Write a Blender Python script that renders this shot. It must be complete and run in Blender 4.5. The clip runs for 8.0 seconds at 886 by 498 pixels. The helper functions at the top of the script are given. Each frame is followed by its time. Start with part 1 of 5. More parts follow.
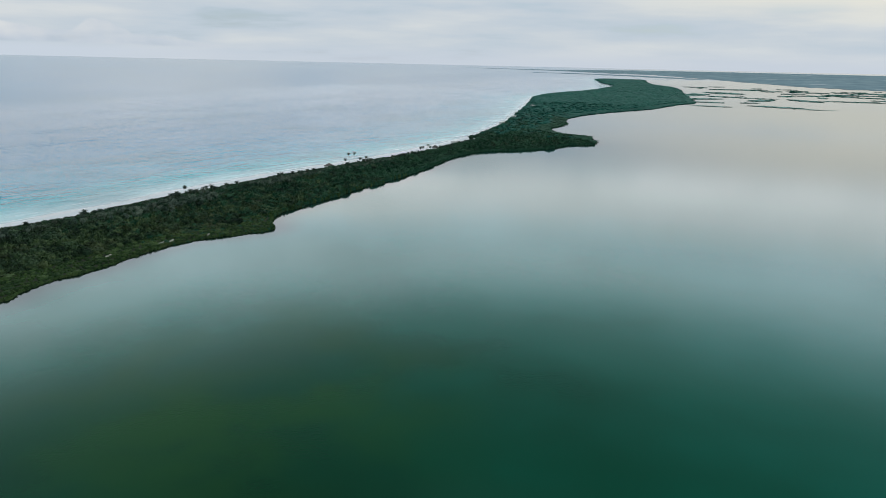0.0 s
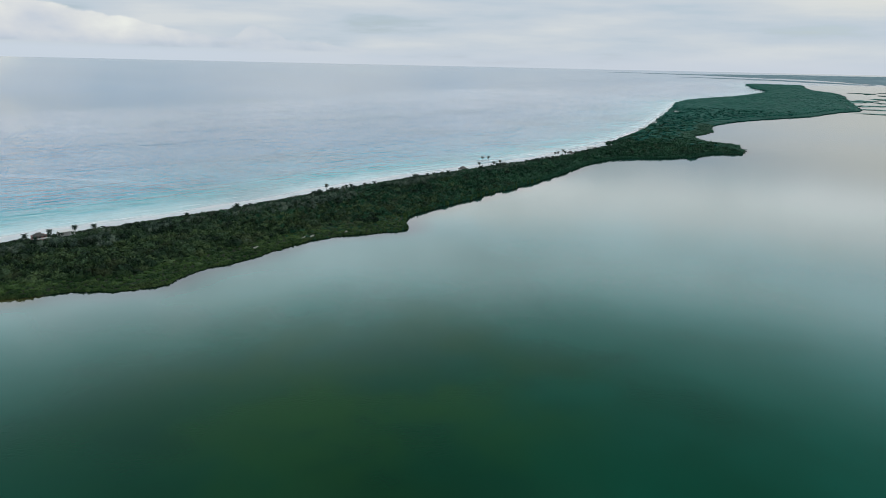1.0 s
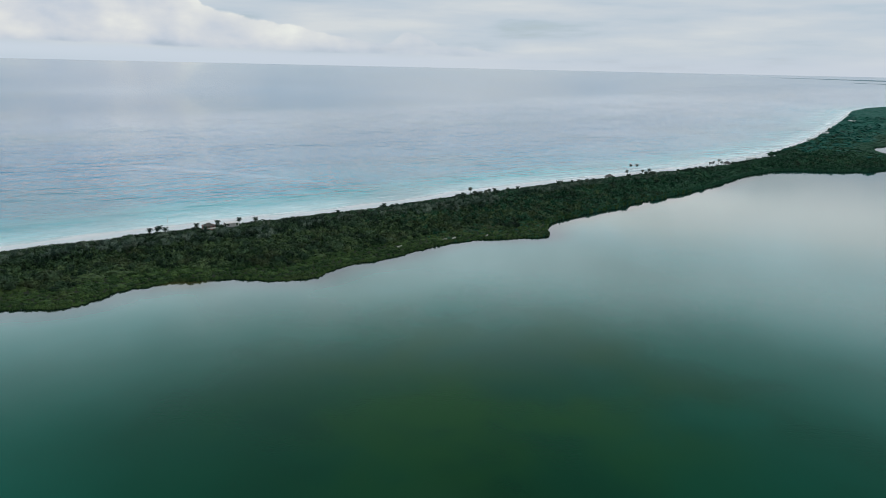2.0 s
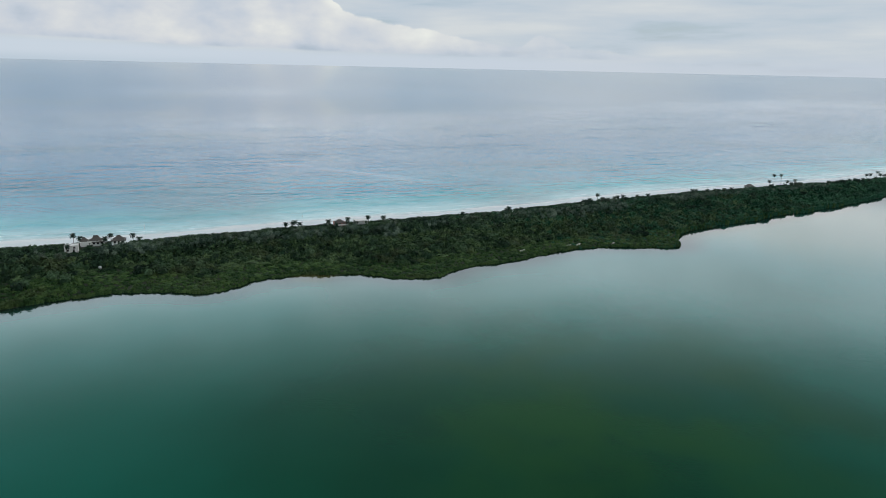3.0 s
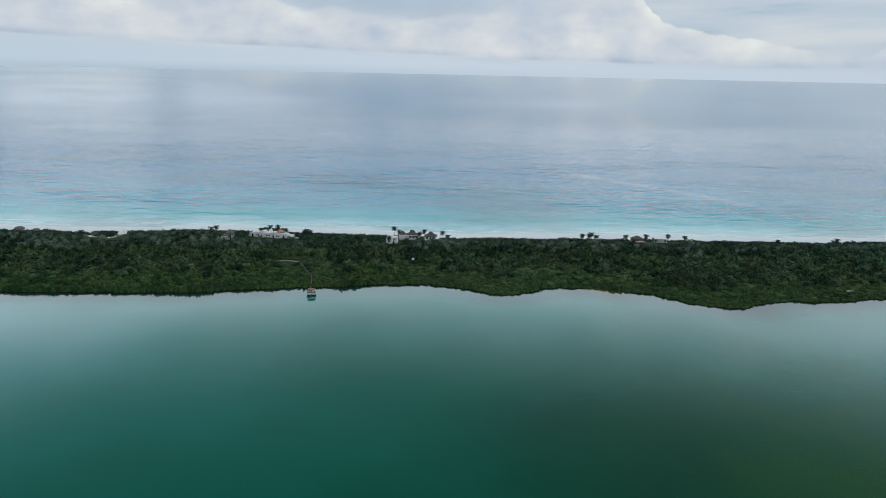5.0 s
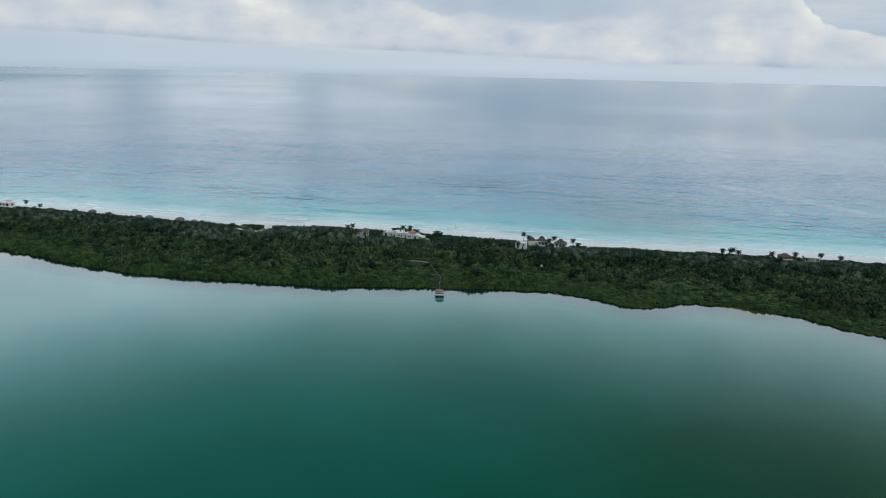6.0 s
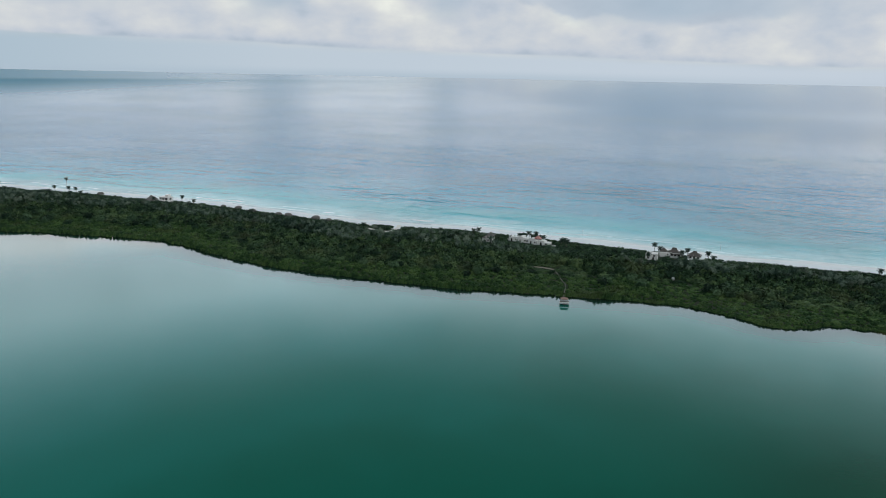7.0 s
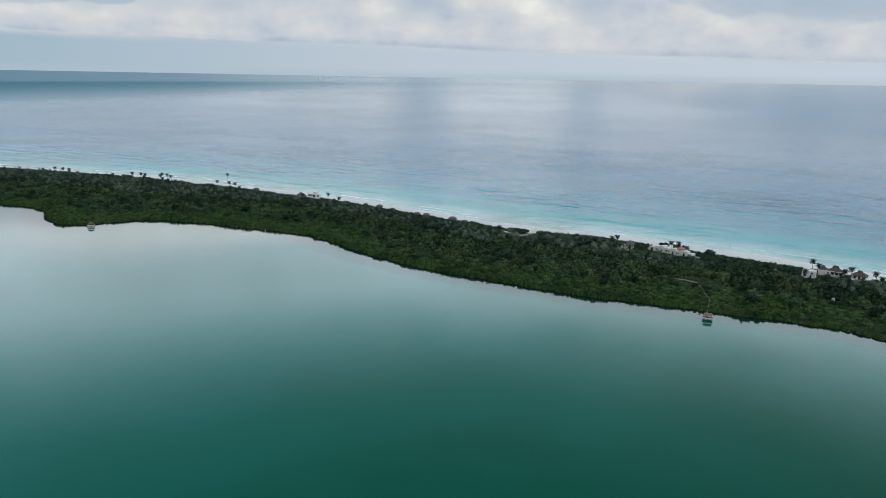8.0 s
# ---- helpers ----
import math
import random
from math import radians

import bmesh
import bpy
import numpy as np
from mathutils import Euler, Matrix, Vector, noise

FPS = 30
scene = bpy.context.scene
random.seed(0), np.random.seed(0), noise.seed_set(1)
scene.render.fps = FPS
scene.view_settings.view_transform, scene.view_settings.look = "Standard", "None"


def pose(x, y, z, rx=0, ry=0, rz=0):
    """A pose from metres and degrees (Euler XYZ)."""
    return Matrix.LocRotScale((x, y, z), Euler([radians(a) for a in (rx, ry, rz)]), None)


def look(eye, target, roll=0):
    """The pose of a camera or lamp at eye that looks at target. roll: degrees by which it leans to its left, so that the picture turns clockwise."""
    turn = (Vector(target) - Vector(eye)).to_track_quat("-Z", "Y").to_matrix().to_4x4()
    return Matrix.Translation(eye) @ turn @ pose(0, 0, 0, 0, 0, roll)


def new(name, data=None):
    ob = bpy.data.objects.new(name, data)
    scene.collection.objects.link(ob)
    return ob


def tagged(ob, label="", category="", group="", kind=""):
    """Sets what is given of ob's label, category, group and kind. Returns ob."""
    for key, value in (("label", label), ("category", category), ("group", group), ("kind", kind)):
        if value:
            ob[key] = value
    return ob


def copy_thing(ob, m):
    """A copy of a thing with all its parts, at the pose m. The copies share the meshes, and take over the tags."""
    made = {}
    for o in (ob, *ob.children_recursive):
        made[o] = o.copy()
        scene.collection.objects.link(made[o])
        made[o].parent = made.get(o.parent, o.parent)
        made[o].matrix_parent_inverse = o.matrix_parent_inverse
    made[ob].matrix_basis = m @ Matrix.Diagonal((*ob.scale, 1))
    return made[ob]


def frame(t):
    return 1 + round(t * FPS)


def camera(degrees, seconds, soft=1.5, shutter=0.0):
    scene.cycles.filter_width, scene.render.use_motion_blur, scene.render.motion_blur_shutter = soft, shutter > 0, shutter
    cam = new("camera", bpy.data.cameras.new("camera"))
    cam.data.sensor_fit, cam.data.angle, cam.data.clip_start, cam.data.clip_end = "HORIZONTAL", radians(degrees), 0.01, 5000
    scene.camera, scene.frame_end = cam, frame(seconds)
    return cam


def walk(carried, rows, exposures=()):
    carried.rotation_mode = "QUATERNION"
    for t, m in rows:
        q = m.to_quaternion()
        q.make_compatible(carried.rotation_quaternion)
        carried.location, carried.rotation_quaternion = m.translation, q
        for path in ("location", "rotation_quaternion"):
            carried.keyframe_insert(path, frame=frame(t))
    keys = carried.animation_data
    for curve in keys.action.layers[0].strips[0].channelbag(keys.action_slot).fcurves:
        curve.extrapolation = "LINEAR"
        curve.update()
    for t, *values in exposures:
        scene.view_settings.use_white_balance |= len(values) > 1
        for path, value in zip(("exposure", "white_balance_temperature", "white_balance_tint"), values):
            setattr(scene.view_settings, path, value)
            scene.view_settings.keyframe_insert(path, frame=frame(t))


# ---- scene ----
cam = camera(65.27, 8.0, soft=0.75)
# seconds, eye x, y, z, heading to the left of +y, pitch, lean
ROWS = [
    (0, 0.00, 0.00, 115.00, -0.00, -14.92, 1.29),
    (0.5, -0.30, 0.40, 115.02, 5.07, -14.89, 1.29),
    (1, -0.61, 0.78, 115.04, 11.02, -14.82, 1.26),
    (1.5, -0.92, 1.15, 115.02, 17.11, -14.73, 1.25),
    (3, -1.74, 2.12, 114.84, 33.38, -14.64, 1.27),
    (3.5, -2.14, 2.22, 114.75, 38.41, -14.57, 1.21),
    (4, -2.58, 2.23, 114.67, 45.07, -14.40, 1.19),
    (4.5, -3.03, 2.15, 114.61, 51.72, -14.26, 1.18),
    (5, -3.50, 2.00, 114.60, 58.02, -14.15, 1.20),
    (6.5, -4.68, 0.60, 115.09, 74.12, -13.97, 1.28),
    (7, -5.08, -0.16, 115.31, 79.32, -13.91, 1.15),
    (7.5, -5.42, -0.97, 115.53, 83.66, -13.89, 1.12),
    (8, -5.72, -1.82, 115.76, 90.58, -13.91, 1.04),
]


def aim(x, y, z, yaw, pitch, roll):
    a, b = radians(yaw), radians(pitch)
    way = Vector((-math.sin(a) * math.cos(b), math.cos(a) * math.cos(b), math.sin(b)))
    return look((x, y, z), Vector((x, y, z)) + way * 100, roll)


walk(cam, [(t, aim(*r)) for t, *r in ROWS], [(0.0, 0.05, 6080, 8), (3.5, 0.02, 6080, 8), (5.0, -0.01, 5920, 7), (8.0, -0.05, 6060, 8)])

# ---- light: overcast evening sky, weak wide sun behind a cloud deck ----
SUN_EL, SUN_AZ = 56.0, 30.0
world = bpy.data.worlds.new("evening_sky")
scene.world = world
world.use_nodes = True


class Nodes:
    """Short hand for building node trees."""

    def __init__(self, tree):
        self.tree = tree
        self.n, self.l = tree.nodes, tree.links

    def put(self, sock, value):
        if isinstance(value, bpy.types.NodeSocket):
            self.l.new(value, sock)
        elif value is not None:
            sock.default_value = value

    def math(self, op, a, b=None, c=None, clamp=False):
        m = self.n.new("ShaderNodeMath")
        m.operation, m.use_clamp = op, clamp
        for i, v in enumerate((a, b, c)):
            if v is not None:
                self.put(m.inputs[i], v)
        return m.outputs[0]

    def vec(self, op, a, b=None):
        m = self.n.new("ShaderNodeVectorMath")
        m.operation = op
        self.put(m.inputs[0], a)
        if b is not None:
            self.put(m.inputs[1], b)
        return m.outputs[0]

    def noise(self, vector, scale, detail=4.0, rough=0.55, lac=2.0, out="Fac"):
        m = self.n.new("ShaderNodeTexNoise")
        self.put(m.inputs["Vector"], vector)
        m.inputs["Scale"].default_value = scale
        m.inputs["Detail"].default_value = detail
        m.inputs["Roughness"].default_value = rough
        m.inputs["Lacunarity"].default_value = lac
        return m.outputs[out]

    def ramp(self, fac, stops, mode="LINEAR"):
        m = self.n.new("ShaderNodeValToRGB")
        cr = m.color_ramp
        cr.interpolation = mode
        while len(cr.elements) < len(stops):
            cr.elements.new(0.5)
        for e, (p, c) in zip(cr.elements, stops):
            e.position = p
            e.color = (*c, 1) if len(c) == 3 else c
        self.put(m.inputs[0], fac)
        return m.outputs[0]

    def span(self, v, a, b, c=0.0, d=1.0):
        m = self.n.new("ShaderNodeMapRange")
        m.interpolation_type = "SMOOTHSTEP"
        self.put(m.inputs["Value"], v)
        for k, q in zip(("From Min", "From Max", "To Min", "To Max"), (a, b, c, d)):
            m.inputs[k].default_value = q
        return m.outputs["Result"]

    def mix(self, fac, a, b, mode="MIX"):
        m = self.n.new("ShaderNodeMix")
        m.data_type, m.blend_type = "RGBA", mode
        m.clamp_factor = True
        self.put(m.inputs["Factor"], fac)
        for key, v in (("A", a), ("B", b)):
            s = [q for q in m.inputs if q.name == key and q.type == "RGBA"][0]
            self.put(s, (*v, 1) if isinstance(v, tuple) and len(v) == 3 else v)
        return [q for q in m.outputs if q.type == "RGBA"][0]

    def mapped(self, vector, scale=(1, 1, 1), turn=0.0):
        m = self.n.new("ShaderNodeMapping")
        self.put(m.inputs["Vector"], vector)
        m.inputs["Scale"].default_value = scale
        m.inputs["Rotation"].default_value = (0, 0, turn)
        return m.outputs[0]


def by_bearing(k, turn, stops):
    """A value that changes smoothly with the bearing: stops of (degrees to the left of +y, value below 10)."""
    fac = k.math("DIVIDE", k.math("ADD", turn, 60.0), 200.0, clamp=True)
    return k.math("MULTIPLY", k.ramp(fac, [((a + 60) / 200, (v / 10,) * 3) for a, v in stops]), 10.0)


def make_sky():
    k = Nodes(world.node_tree)
    k.n.clear()
    sky = k.n.new("ShaderNodeTexSky")
    sky.sky_type, sky.sun_disc = "NISHITA", False
    sky.sun_elevation, sky.sun_rotation = radians(SUN_EL), radians(90 - SUN_AZ)
    sky.altitude, sky.air_density, sky.dust_density, sky.ozone_density = 100, 1.0, 1.5, 1.5
    way = k.n.new("ShaderNodeTexCoord").outputs["Generated"]
    xyz = k.n.new("ShaderNodeSeparateXYZ")
    k.l.new(way, xyz.inputs[0])
    z = k.math("MAXIMUM", xyz.outputs[2], 0.0)
    turn = k.math("MULTIPLY", k.math("ARCTAN2", k.math("MULTIPLY", xyz.outputs[0], -1.0), xyz.outputs[1]), 57.2958)
    high = k.math("MULTIPLY", k.math("ARCSINE", xyz.outputs[2]), 57.2958)

    def plan(stretch, shift=(0.0, 0.0)):
        c = k.n.new("ShaderNodeCombineXYZ")
        k.put(c.inputs[0], k.math("ADD", turn, shift[0]))
        k.put(c.inputs[1], k.math("MULTIPLY", k.math("ADD", high, shift[1]), stretch))
        return c.outputs[0]

    # a thin even veil of stratus, with faint streaks
    streak = k.noise(plan(7.0), 0.07, 5.0, 0.5)
    veil = k.ramp(streak, [(0.36, (0.50, 0.56, 0.61)), (0.5, (0.575, 0.605, 0.625)), (0.64, (0.66, 0.665, 0.65))])
    clear = k.vec("SCALE", sky.outputs[0])
    k.n[-1].inputs["Scale"].default_value = 0.10
    veil = k.mix(k.span(streak, 0.30, 0.44, 0.45, 0.0), veil, clear)
    glow = k.math("MULTIPLY", k.span(turn, -8.0, -30.0), k.span(k.math("ADD", high, k.math("MULTIPLY", streak, 3.0)), 4.4, 6.6))
    veil = k.mix(glow, veil, (0.80, 0.75, 0.64))
    # the far bank of heaped cloud: flat base, swelling tops
    billow = k.noise(plan(1.5), 0.15, 5.0, 0.50)
    lumps = k.noise(plan(1.7, (31.0, 0.0)), 0.24, 5.0, 0.50)
    lit = k.math("SUBTRACT", lumps, k.noise(plan(1.7, (29.4, 0.9)), 0.24, 5.0, 0.50))
    base = k.math("ADD", by_bearing(k, turn, [(10, 0.9), (30, 1.0), (50, 1.25), (66, 1.72), (77, 1.95), (91, 2.35), (117, 2.6), (140, 3.2)]), k.math("MULTIPLY", k.math("SUBTRACT", k.noise(plan(0.6), 0.12, 4.0, 0.6), 0.5), 0.55))
    top = by_bearing(k, turn, [(12, 0.4), (19, 1.3), (23.5, 1.8), (25.6, 2.9), (27.5, 2.0), (32, 2.3), (35, 3.0), (39, 3.5), (42, 4.4), (43.6, 6.2), (47, 8.5), (100, 8.6), (108, 6.5), (116, 4.6), (130, 4.3)])
    top = k.math("ADD", top, k.math("ADD", k.math("MULTIPLY", k.math("SUBTRACT", billow, 0.5), 1.6), k.math("MULTIPLY", k.math("SUBTRACT", lumps, 0.5), 1.3)))
    under = k.math("SUBTRACT", high, base)
    head = k.math("SUBTRACT", top, high)
    bank = k.math("MULTIPLY", k.span(head, 0.0, 0.22), k.span(under, -0.12, 0.10))
    soft_bank = k.math("MULTIPLY", bank, k.span(turn, 14.0, 45.0, 0.45, 1.0))
    tone = k.math("ADD", k.math("ADD", k.math("MULTIPLY", billow, 0.75), 0.17), k.math("MULTIPLY", lit, 0.55))
    tone = k.math("ADD", tone, k.math("MULTIPLY", k.span(head, 0.0, 1.6, 0.16, 0.0), k.span(turn, 24.0, 44.0)))
    tone = k.math("SUBTRACT", tone, k.span(under, 0.0, 0.6, 0.12, 0.0))
    cloud = k.ramp(tone, [(0.28, (0.45, 0.50, 0.555)), (0.42, (0.565, 0.59, 0.63)), (0.54, (0.645, 0.645, 0.65)), (0.68, (0.74, 0.72, 0.68)), (0.86, (0.90, 0.87, 0.76))])
    # a nearer grey cloud hangs before the bank
    near_top = k.math("ADD", k.math("MULTIPLY", k.math("ABSOLUTE", k.math("SUBTRACT", turn, 61.0)), 0.16), k.math("MULTIPLY", k.math("SUBTRACT", billow, 0.5), -5.0))
    dull = k.span(k.math("SUBTRACT", high, near_top), 3.7, 4.3)
    cloud = k.mix(k.math("MULTIPLY", dull, k.span(turn, 52.0, 56.0)), cloud, k.ramp(lumps, [(0.35, (0.50, 0.535, 0.58)), (0.65, (0.61, 0.63, 0.66))]))
    # the clear strip under the bank
    gap = k.ramp(k.math("DIVIDE", k.math("ADD", turn, 20.0), 150.0, clamp=True), [(0.0, (0.60, 0.63, 0.66)), (0.25, (0.585, 0.62, 0.665)), (0.55, (0.60, 0.64, 0.68)), (0.75, (0.555, 0.605, 0.645)), (0.95, (0.40, 0.495, 0.555))])
    strip = k.math("MULTIPLY", k.span(under, 0.15, -0.5), k.span(turn, 8.0, 30.0))
    low = k.mix(strip, veil, gap)
    low = k.mix(soft_bank, low, cloud)
    # sea haze on the horizon, thicker and bluer to the south
    low = k.mix(k.math("MULTIPLY", k.span(high, 0.1, 1.9, 0.85, 0.0), k.span(turn, 45.0, -5.0)), low, (0.585, 0.61, 0.65))
    low = k.mix(k.math("MULTIPLY", k.span(high, -0.1, 0.75, 0.85, 0.0), k.span(turn, 35.0, 80.0)), low, (0.46, 0.53, 0.585))
    dulls = by_bearing(k, turn, [(48, 0.0), (56, 5.0), (63, 9.0), (69, 4.0), (73, 0.0), (77.3, 0.0), (79.5, 7.5), (81.7, 0.0), (89.5, 0.0), (92.7, 9.0), (96, 0.0), (101, 0.5), (112, 6.0), (125, 9.0)])
    dulls = k.math("MULTIPLY", k.math("MULTIPLY", dulls, 0.085), k.math("MULTIPLY", k.span(k.math("ADD", high, k.math("MULTIPLY", lumps, 2.4)), 5.0, 6.6), k.span(high, 9.0, 13.0, 1.0, 0.0)))
    # the deck higher up: pale and warm to eighteen degrees, then thick and dull, lighter again overhead
    heaps = k.noise(k.mapped(way, (1.0, 1.0, 1.7)), 4.2, 6.0, 0.55)
    ruffled = k.math("ADD", z, k.math("MULTIPLY", k.math("SUBTRACT", heaps, 0.5), k.span(z, 0.08, 0.3, 0.05, 0.14)))
    ruffled = k.math("ADD", ruffled, k.math("MULTIPLY", k.span(turn, 40.0, -5.0, 0.0, 0.028), k.span(z, 0.2, 0.34)))
    cap = k.span(turn, 8.0, 62.0, 0.88, 1.0)
    hue = k.ramp(ruffled, [(0.10, (0.61, 0.645, 0.67)), (0.13, (0.665, 0.66, 0.66)), (0.165, (0.74, 0.69, 0.655)), (0.205, (0.72, 0.68, 0.66)), (0.225, (0.62, 0.655, 0.68)), (0.29, (0.60, 0.655, 0.68)), (0.36, (0.50, 0.62, 0.66)), (0.5, (0.42, 0.56, 0.64)), (1.0, (0.55, 0.58, 0.60))])
    glow = k.ramp(ruffled, [(0.10, (0.53,) * 3), (0.135, (0.75,) * 3), (0.165, (0.97,) * 3), (0.205, (1.0,) * 3), (0.23, (0.84,) * 3), (0.31, (0.90,) * 3), (0.375, (0.42,) * 3), (0.44, (0.18,) * 3), (0.56, (0.085,) * 3), (0.72, (0.20,) * 3), (1.0, (0.34,) * 3)])
    deck = k.n.new("ShaderNodeVectorMath")
    deck.operation = "SCALE"
    k.put(deck.inputs[0], hue)
    k.put(deck.inputs["Scale"], k.math("MULTIPLY", k.math("MULTIPLY", k.math("MINIMUM", glow, cap), k.span(turn, -12.0, 52.0, 0.80, 1.10)), k.math("ADD", 1.15, k.math("MULTIPLY", heaps, 2.2))))
    col = k.mix(k.span(high, 5.8, 9.5), low, deck.outputs[0])
    col = k.mix(dulls, col, (0.41, 0.49, 0.56))
    bg = k.n.new("ShaderNodeBackground")
    k.l.new(col, bg.inputs[0])
    out = k.n.new("ShaderNodeOutputWorld")
    k.l.new(bg.outputs[0], out.inputs[0])


make_sky()
sun = new("sun", bpy.data.lights.new("sun", "SUN"))
sun.data.energy, sun.data.angle, sun.data.color = 1.05, radians(30), (1.0, 0.95, 0.88)
sa, se = radians(SUN_AZ), radians(SUN_EL)
sun.matrix_world = look((math.cos(sa) * math.cos(se) * 500, math.sin(sa) * math.cos(se) * 500, math.sin(se) * 500), (0, 0, 0))


# ---- materials ----
def material(name):
    m = bpy.data.materials.new(name)
    m.use_nodes = True
    k = Nodes(m.node_tree)
    bsdf = k.n["Principled BSDF"]
    return m, k, bsdf


def position(k):
    return k.n.new("ShaderNodeNewGeometry").outputs["Position"]


def attribute(k, name, out="Fac"):
    a = k.n.new("ShaderNodeAttribute")
    a.attribute_name = name
    return a.outputs[out]


def bump(k, bsdf, height, distance, strength=1.0):
    b = k.n.new("ShaderNodeBump")
    b.inputs["Distance"].default_value = distance
    b.inputs["Strength"].default_value = strength
    k.l.new(height, b.inputs["Height"])
    k.l.new(b.outputs[0], bsdf.inputs["Normal"])


SHORE_TURN = -radians(57)


def alongshore(k, p, scale):
    """Plan position turned so that x runs along the beach, then stretched."""
    return k.mapped(k.mapped(p, (1, 1, 1), SHORE_TURN), scale)


def sea_material():
    m, k, b = material("sea_water")
    p = position(k)
    off = attribute(k, "offshore")
    front = attribute(k, "front")
    wob = k.math("MULTIPLY", k.math("SUBTRACT", k.noise(p, 0.02, 4.0), 0.5), k.math("ADD", k.math("MULTIPLY", off, 0.35), 14.0))
    d = k.math("ADD", off, wob)
    t = k.math("DIVIDE", d, 500.0, clamp=True)
    shallow = k.ramp(t, [(0.0, (0.74, 0.81, 0.81)), (0.032, (0.42, 0.70, 0.73)), (0.11, (0.045, 0.43, 0.51)), (0.24, (0.012, 0.275, 0.42)), (0.6, (0.008, 0.19, 0.36)), (1.0, (0.006, 0.165, 0.33))], "EASE")
    # cloud-shadow patches painted dark into the base colour, wide and soft
    cloud_shade = k.span(k.noise(p, 0.0045, 3.0), 0.48, 0.68, 0.0, 0.5)
    base = k.mix(cloud_shade, shallow, (0.04, 0.15, 0.20))
    # the far belt is tinted teal
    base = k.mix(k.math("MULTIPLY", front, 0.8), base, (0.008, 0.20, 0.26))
    xyz = k.n.new("ShaderNodeSeparateXYZ")
    k.l.new(p, xyz.inputs[0])
    # swash and broken crests near the beach
    crest = k.noise(alongshore(k, p, (0.010, 0.16, 0.1)), 1.0, 5.0, 0.6)
    near = k.span(d, 3.0, 34.0, 1.0, 0.0)
    foam = k.math("MULTIPLY", near, k.span(k.math("ADD", crest, k.span(d, 0.0, 8.0, 0.35, 0.0)), 0.57, 0.67))
    bar = k.math("MULTIPLY", k.span(k.math("ABSOLUTE", k.math("SUBTRACT", d, 17.0)), 0.8, 2.6, 1.0, 0.0), k.span(k.noise(alongshore(k, p, (0.012, 0.02, 0.1)), 1.0, 3.0, 0.5), 0.52, 0.58))
    foam = k.math("MAXIMUM", foam, k.math("MULTIPLY", bar, k.span(xyz.outputs[1], 520.0, 320.0)))
    base = k.mix(foam, base, (0.86, 0.88, 0.88))
    # a smooth slick left by a boat, out along the shore
    bow = k.math("ADD", k.math("MULTIPLY", k.math("POWER", k.math("DIVIDE", k.math("ADD", xyz.outputs[0], 480.0), 150.0), 2.0), -8.0), 591.0)
    aside = k.math("ABSOLUTE", k.math("SUBTRACT", k.math("ADD", xyz.outputs[1], k.math("MULTIPLY", k.noise(p, 0.03, 3.0), 8.0)), k.math("ADD", bow, 4.0)))
    slick = k.math("MULTIPLY", k.span(aside, 3.0, 15.0, 0.42, 0.0), k.math("MULTIPLY", k.span(xyz.outputs[0], -680.0, -600.0), k.span(xyz.outputs[0], -330.0, -400.0)))
    k.put(b.inputs["Base Color"], base)
    # wind: smooth lanes and ruffled cat's-paws; a wide rougher belt lies far out to the south
    wind = k.noise(p, 0.0022, 3.0, 0.5)
    lanes = k.math("MAXIMUM", k.span(wind, 0.36, 0.64, 0.15, 0.21), k.math("MULTIPLY", front, 0.6))
    rough = k.math("MULTIPLY", k.math("MULTIPLY", lanes, k.span(xyz.outputs[1], 300.0, 1100.0, 1.0, 0.45)), k.math("SUBTRACT", 1.0, slick))
    k.put(b.inputs["Roughness"], k.math("ADD", k.math("MULTIPLY", foam, 0.5), rough))
    b.inputs["IOR"].default_value = 1.33
    k.put(b.inputs["Specular IOR Level"], k.math("ADD", k.math("SUBTRACT", 0.5, k.math("MULTIPLY", front, 0.32)), k.span(xyz.outputs[1], 500.0, 2600.0, 0.0, 0.4)))
    swell = k.noise(alongshore(k, p, (0.011, 0.028, 0.1)), 1.0, 3.0, 0.5)
    swell = k.math("POWER", k.math("SUBTRACT", 1.0, k.math("ABSOLUTE", k.math("SUBTRACT", k.math("MULTIPLY", swell, 4.0), 2.0)), clamp=True), 1.5)
    ripples = k.noise(alongshore(k, p, (0.030, 0.25, 0.1)), 1.0, 3.0, 0.6)
    groups = k.span(k.noise(alongshore(k, p, (0.004, 0.009, 0.1)), 1.0, 3.0, 0.5), 0.38, 0.62, 0.15, 1.0)
    h = k.math("ADD", k.math("MULTIPLY", swell, k.math("MULTIPLY", groups, 0.85)), k.math("MULTIPLY", ripples, 0.45))
    # the swell flattens to the eye with distance
    bump(k, b, k.math("MULTIPLY", k.math("MULTIPLY", h, k.math("SUBTRACT", 1.0, k.math("MULTIPLY", slick, 0.8))), k.math("MULTIPLY", k.span(off, 350.0, 1400.0, 1.0, 0.05), k.span(off, 1200.0, 2600.0, 1.0, 0.0))), 1.6, 1.0)
    return m


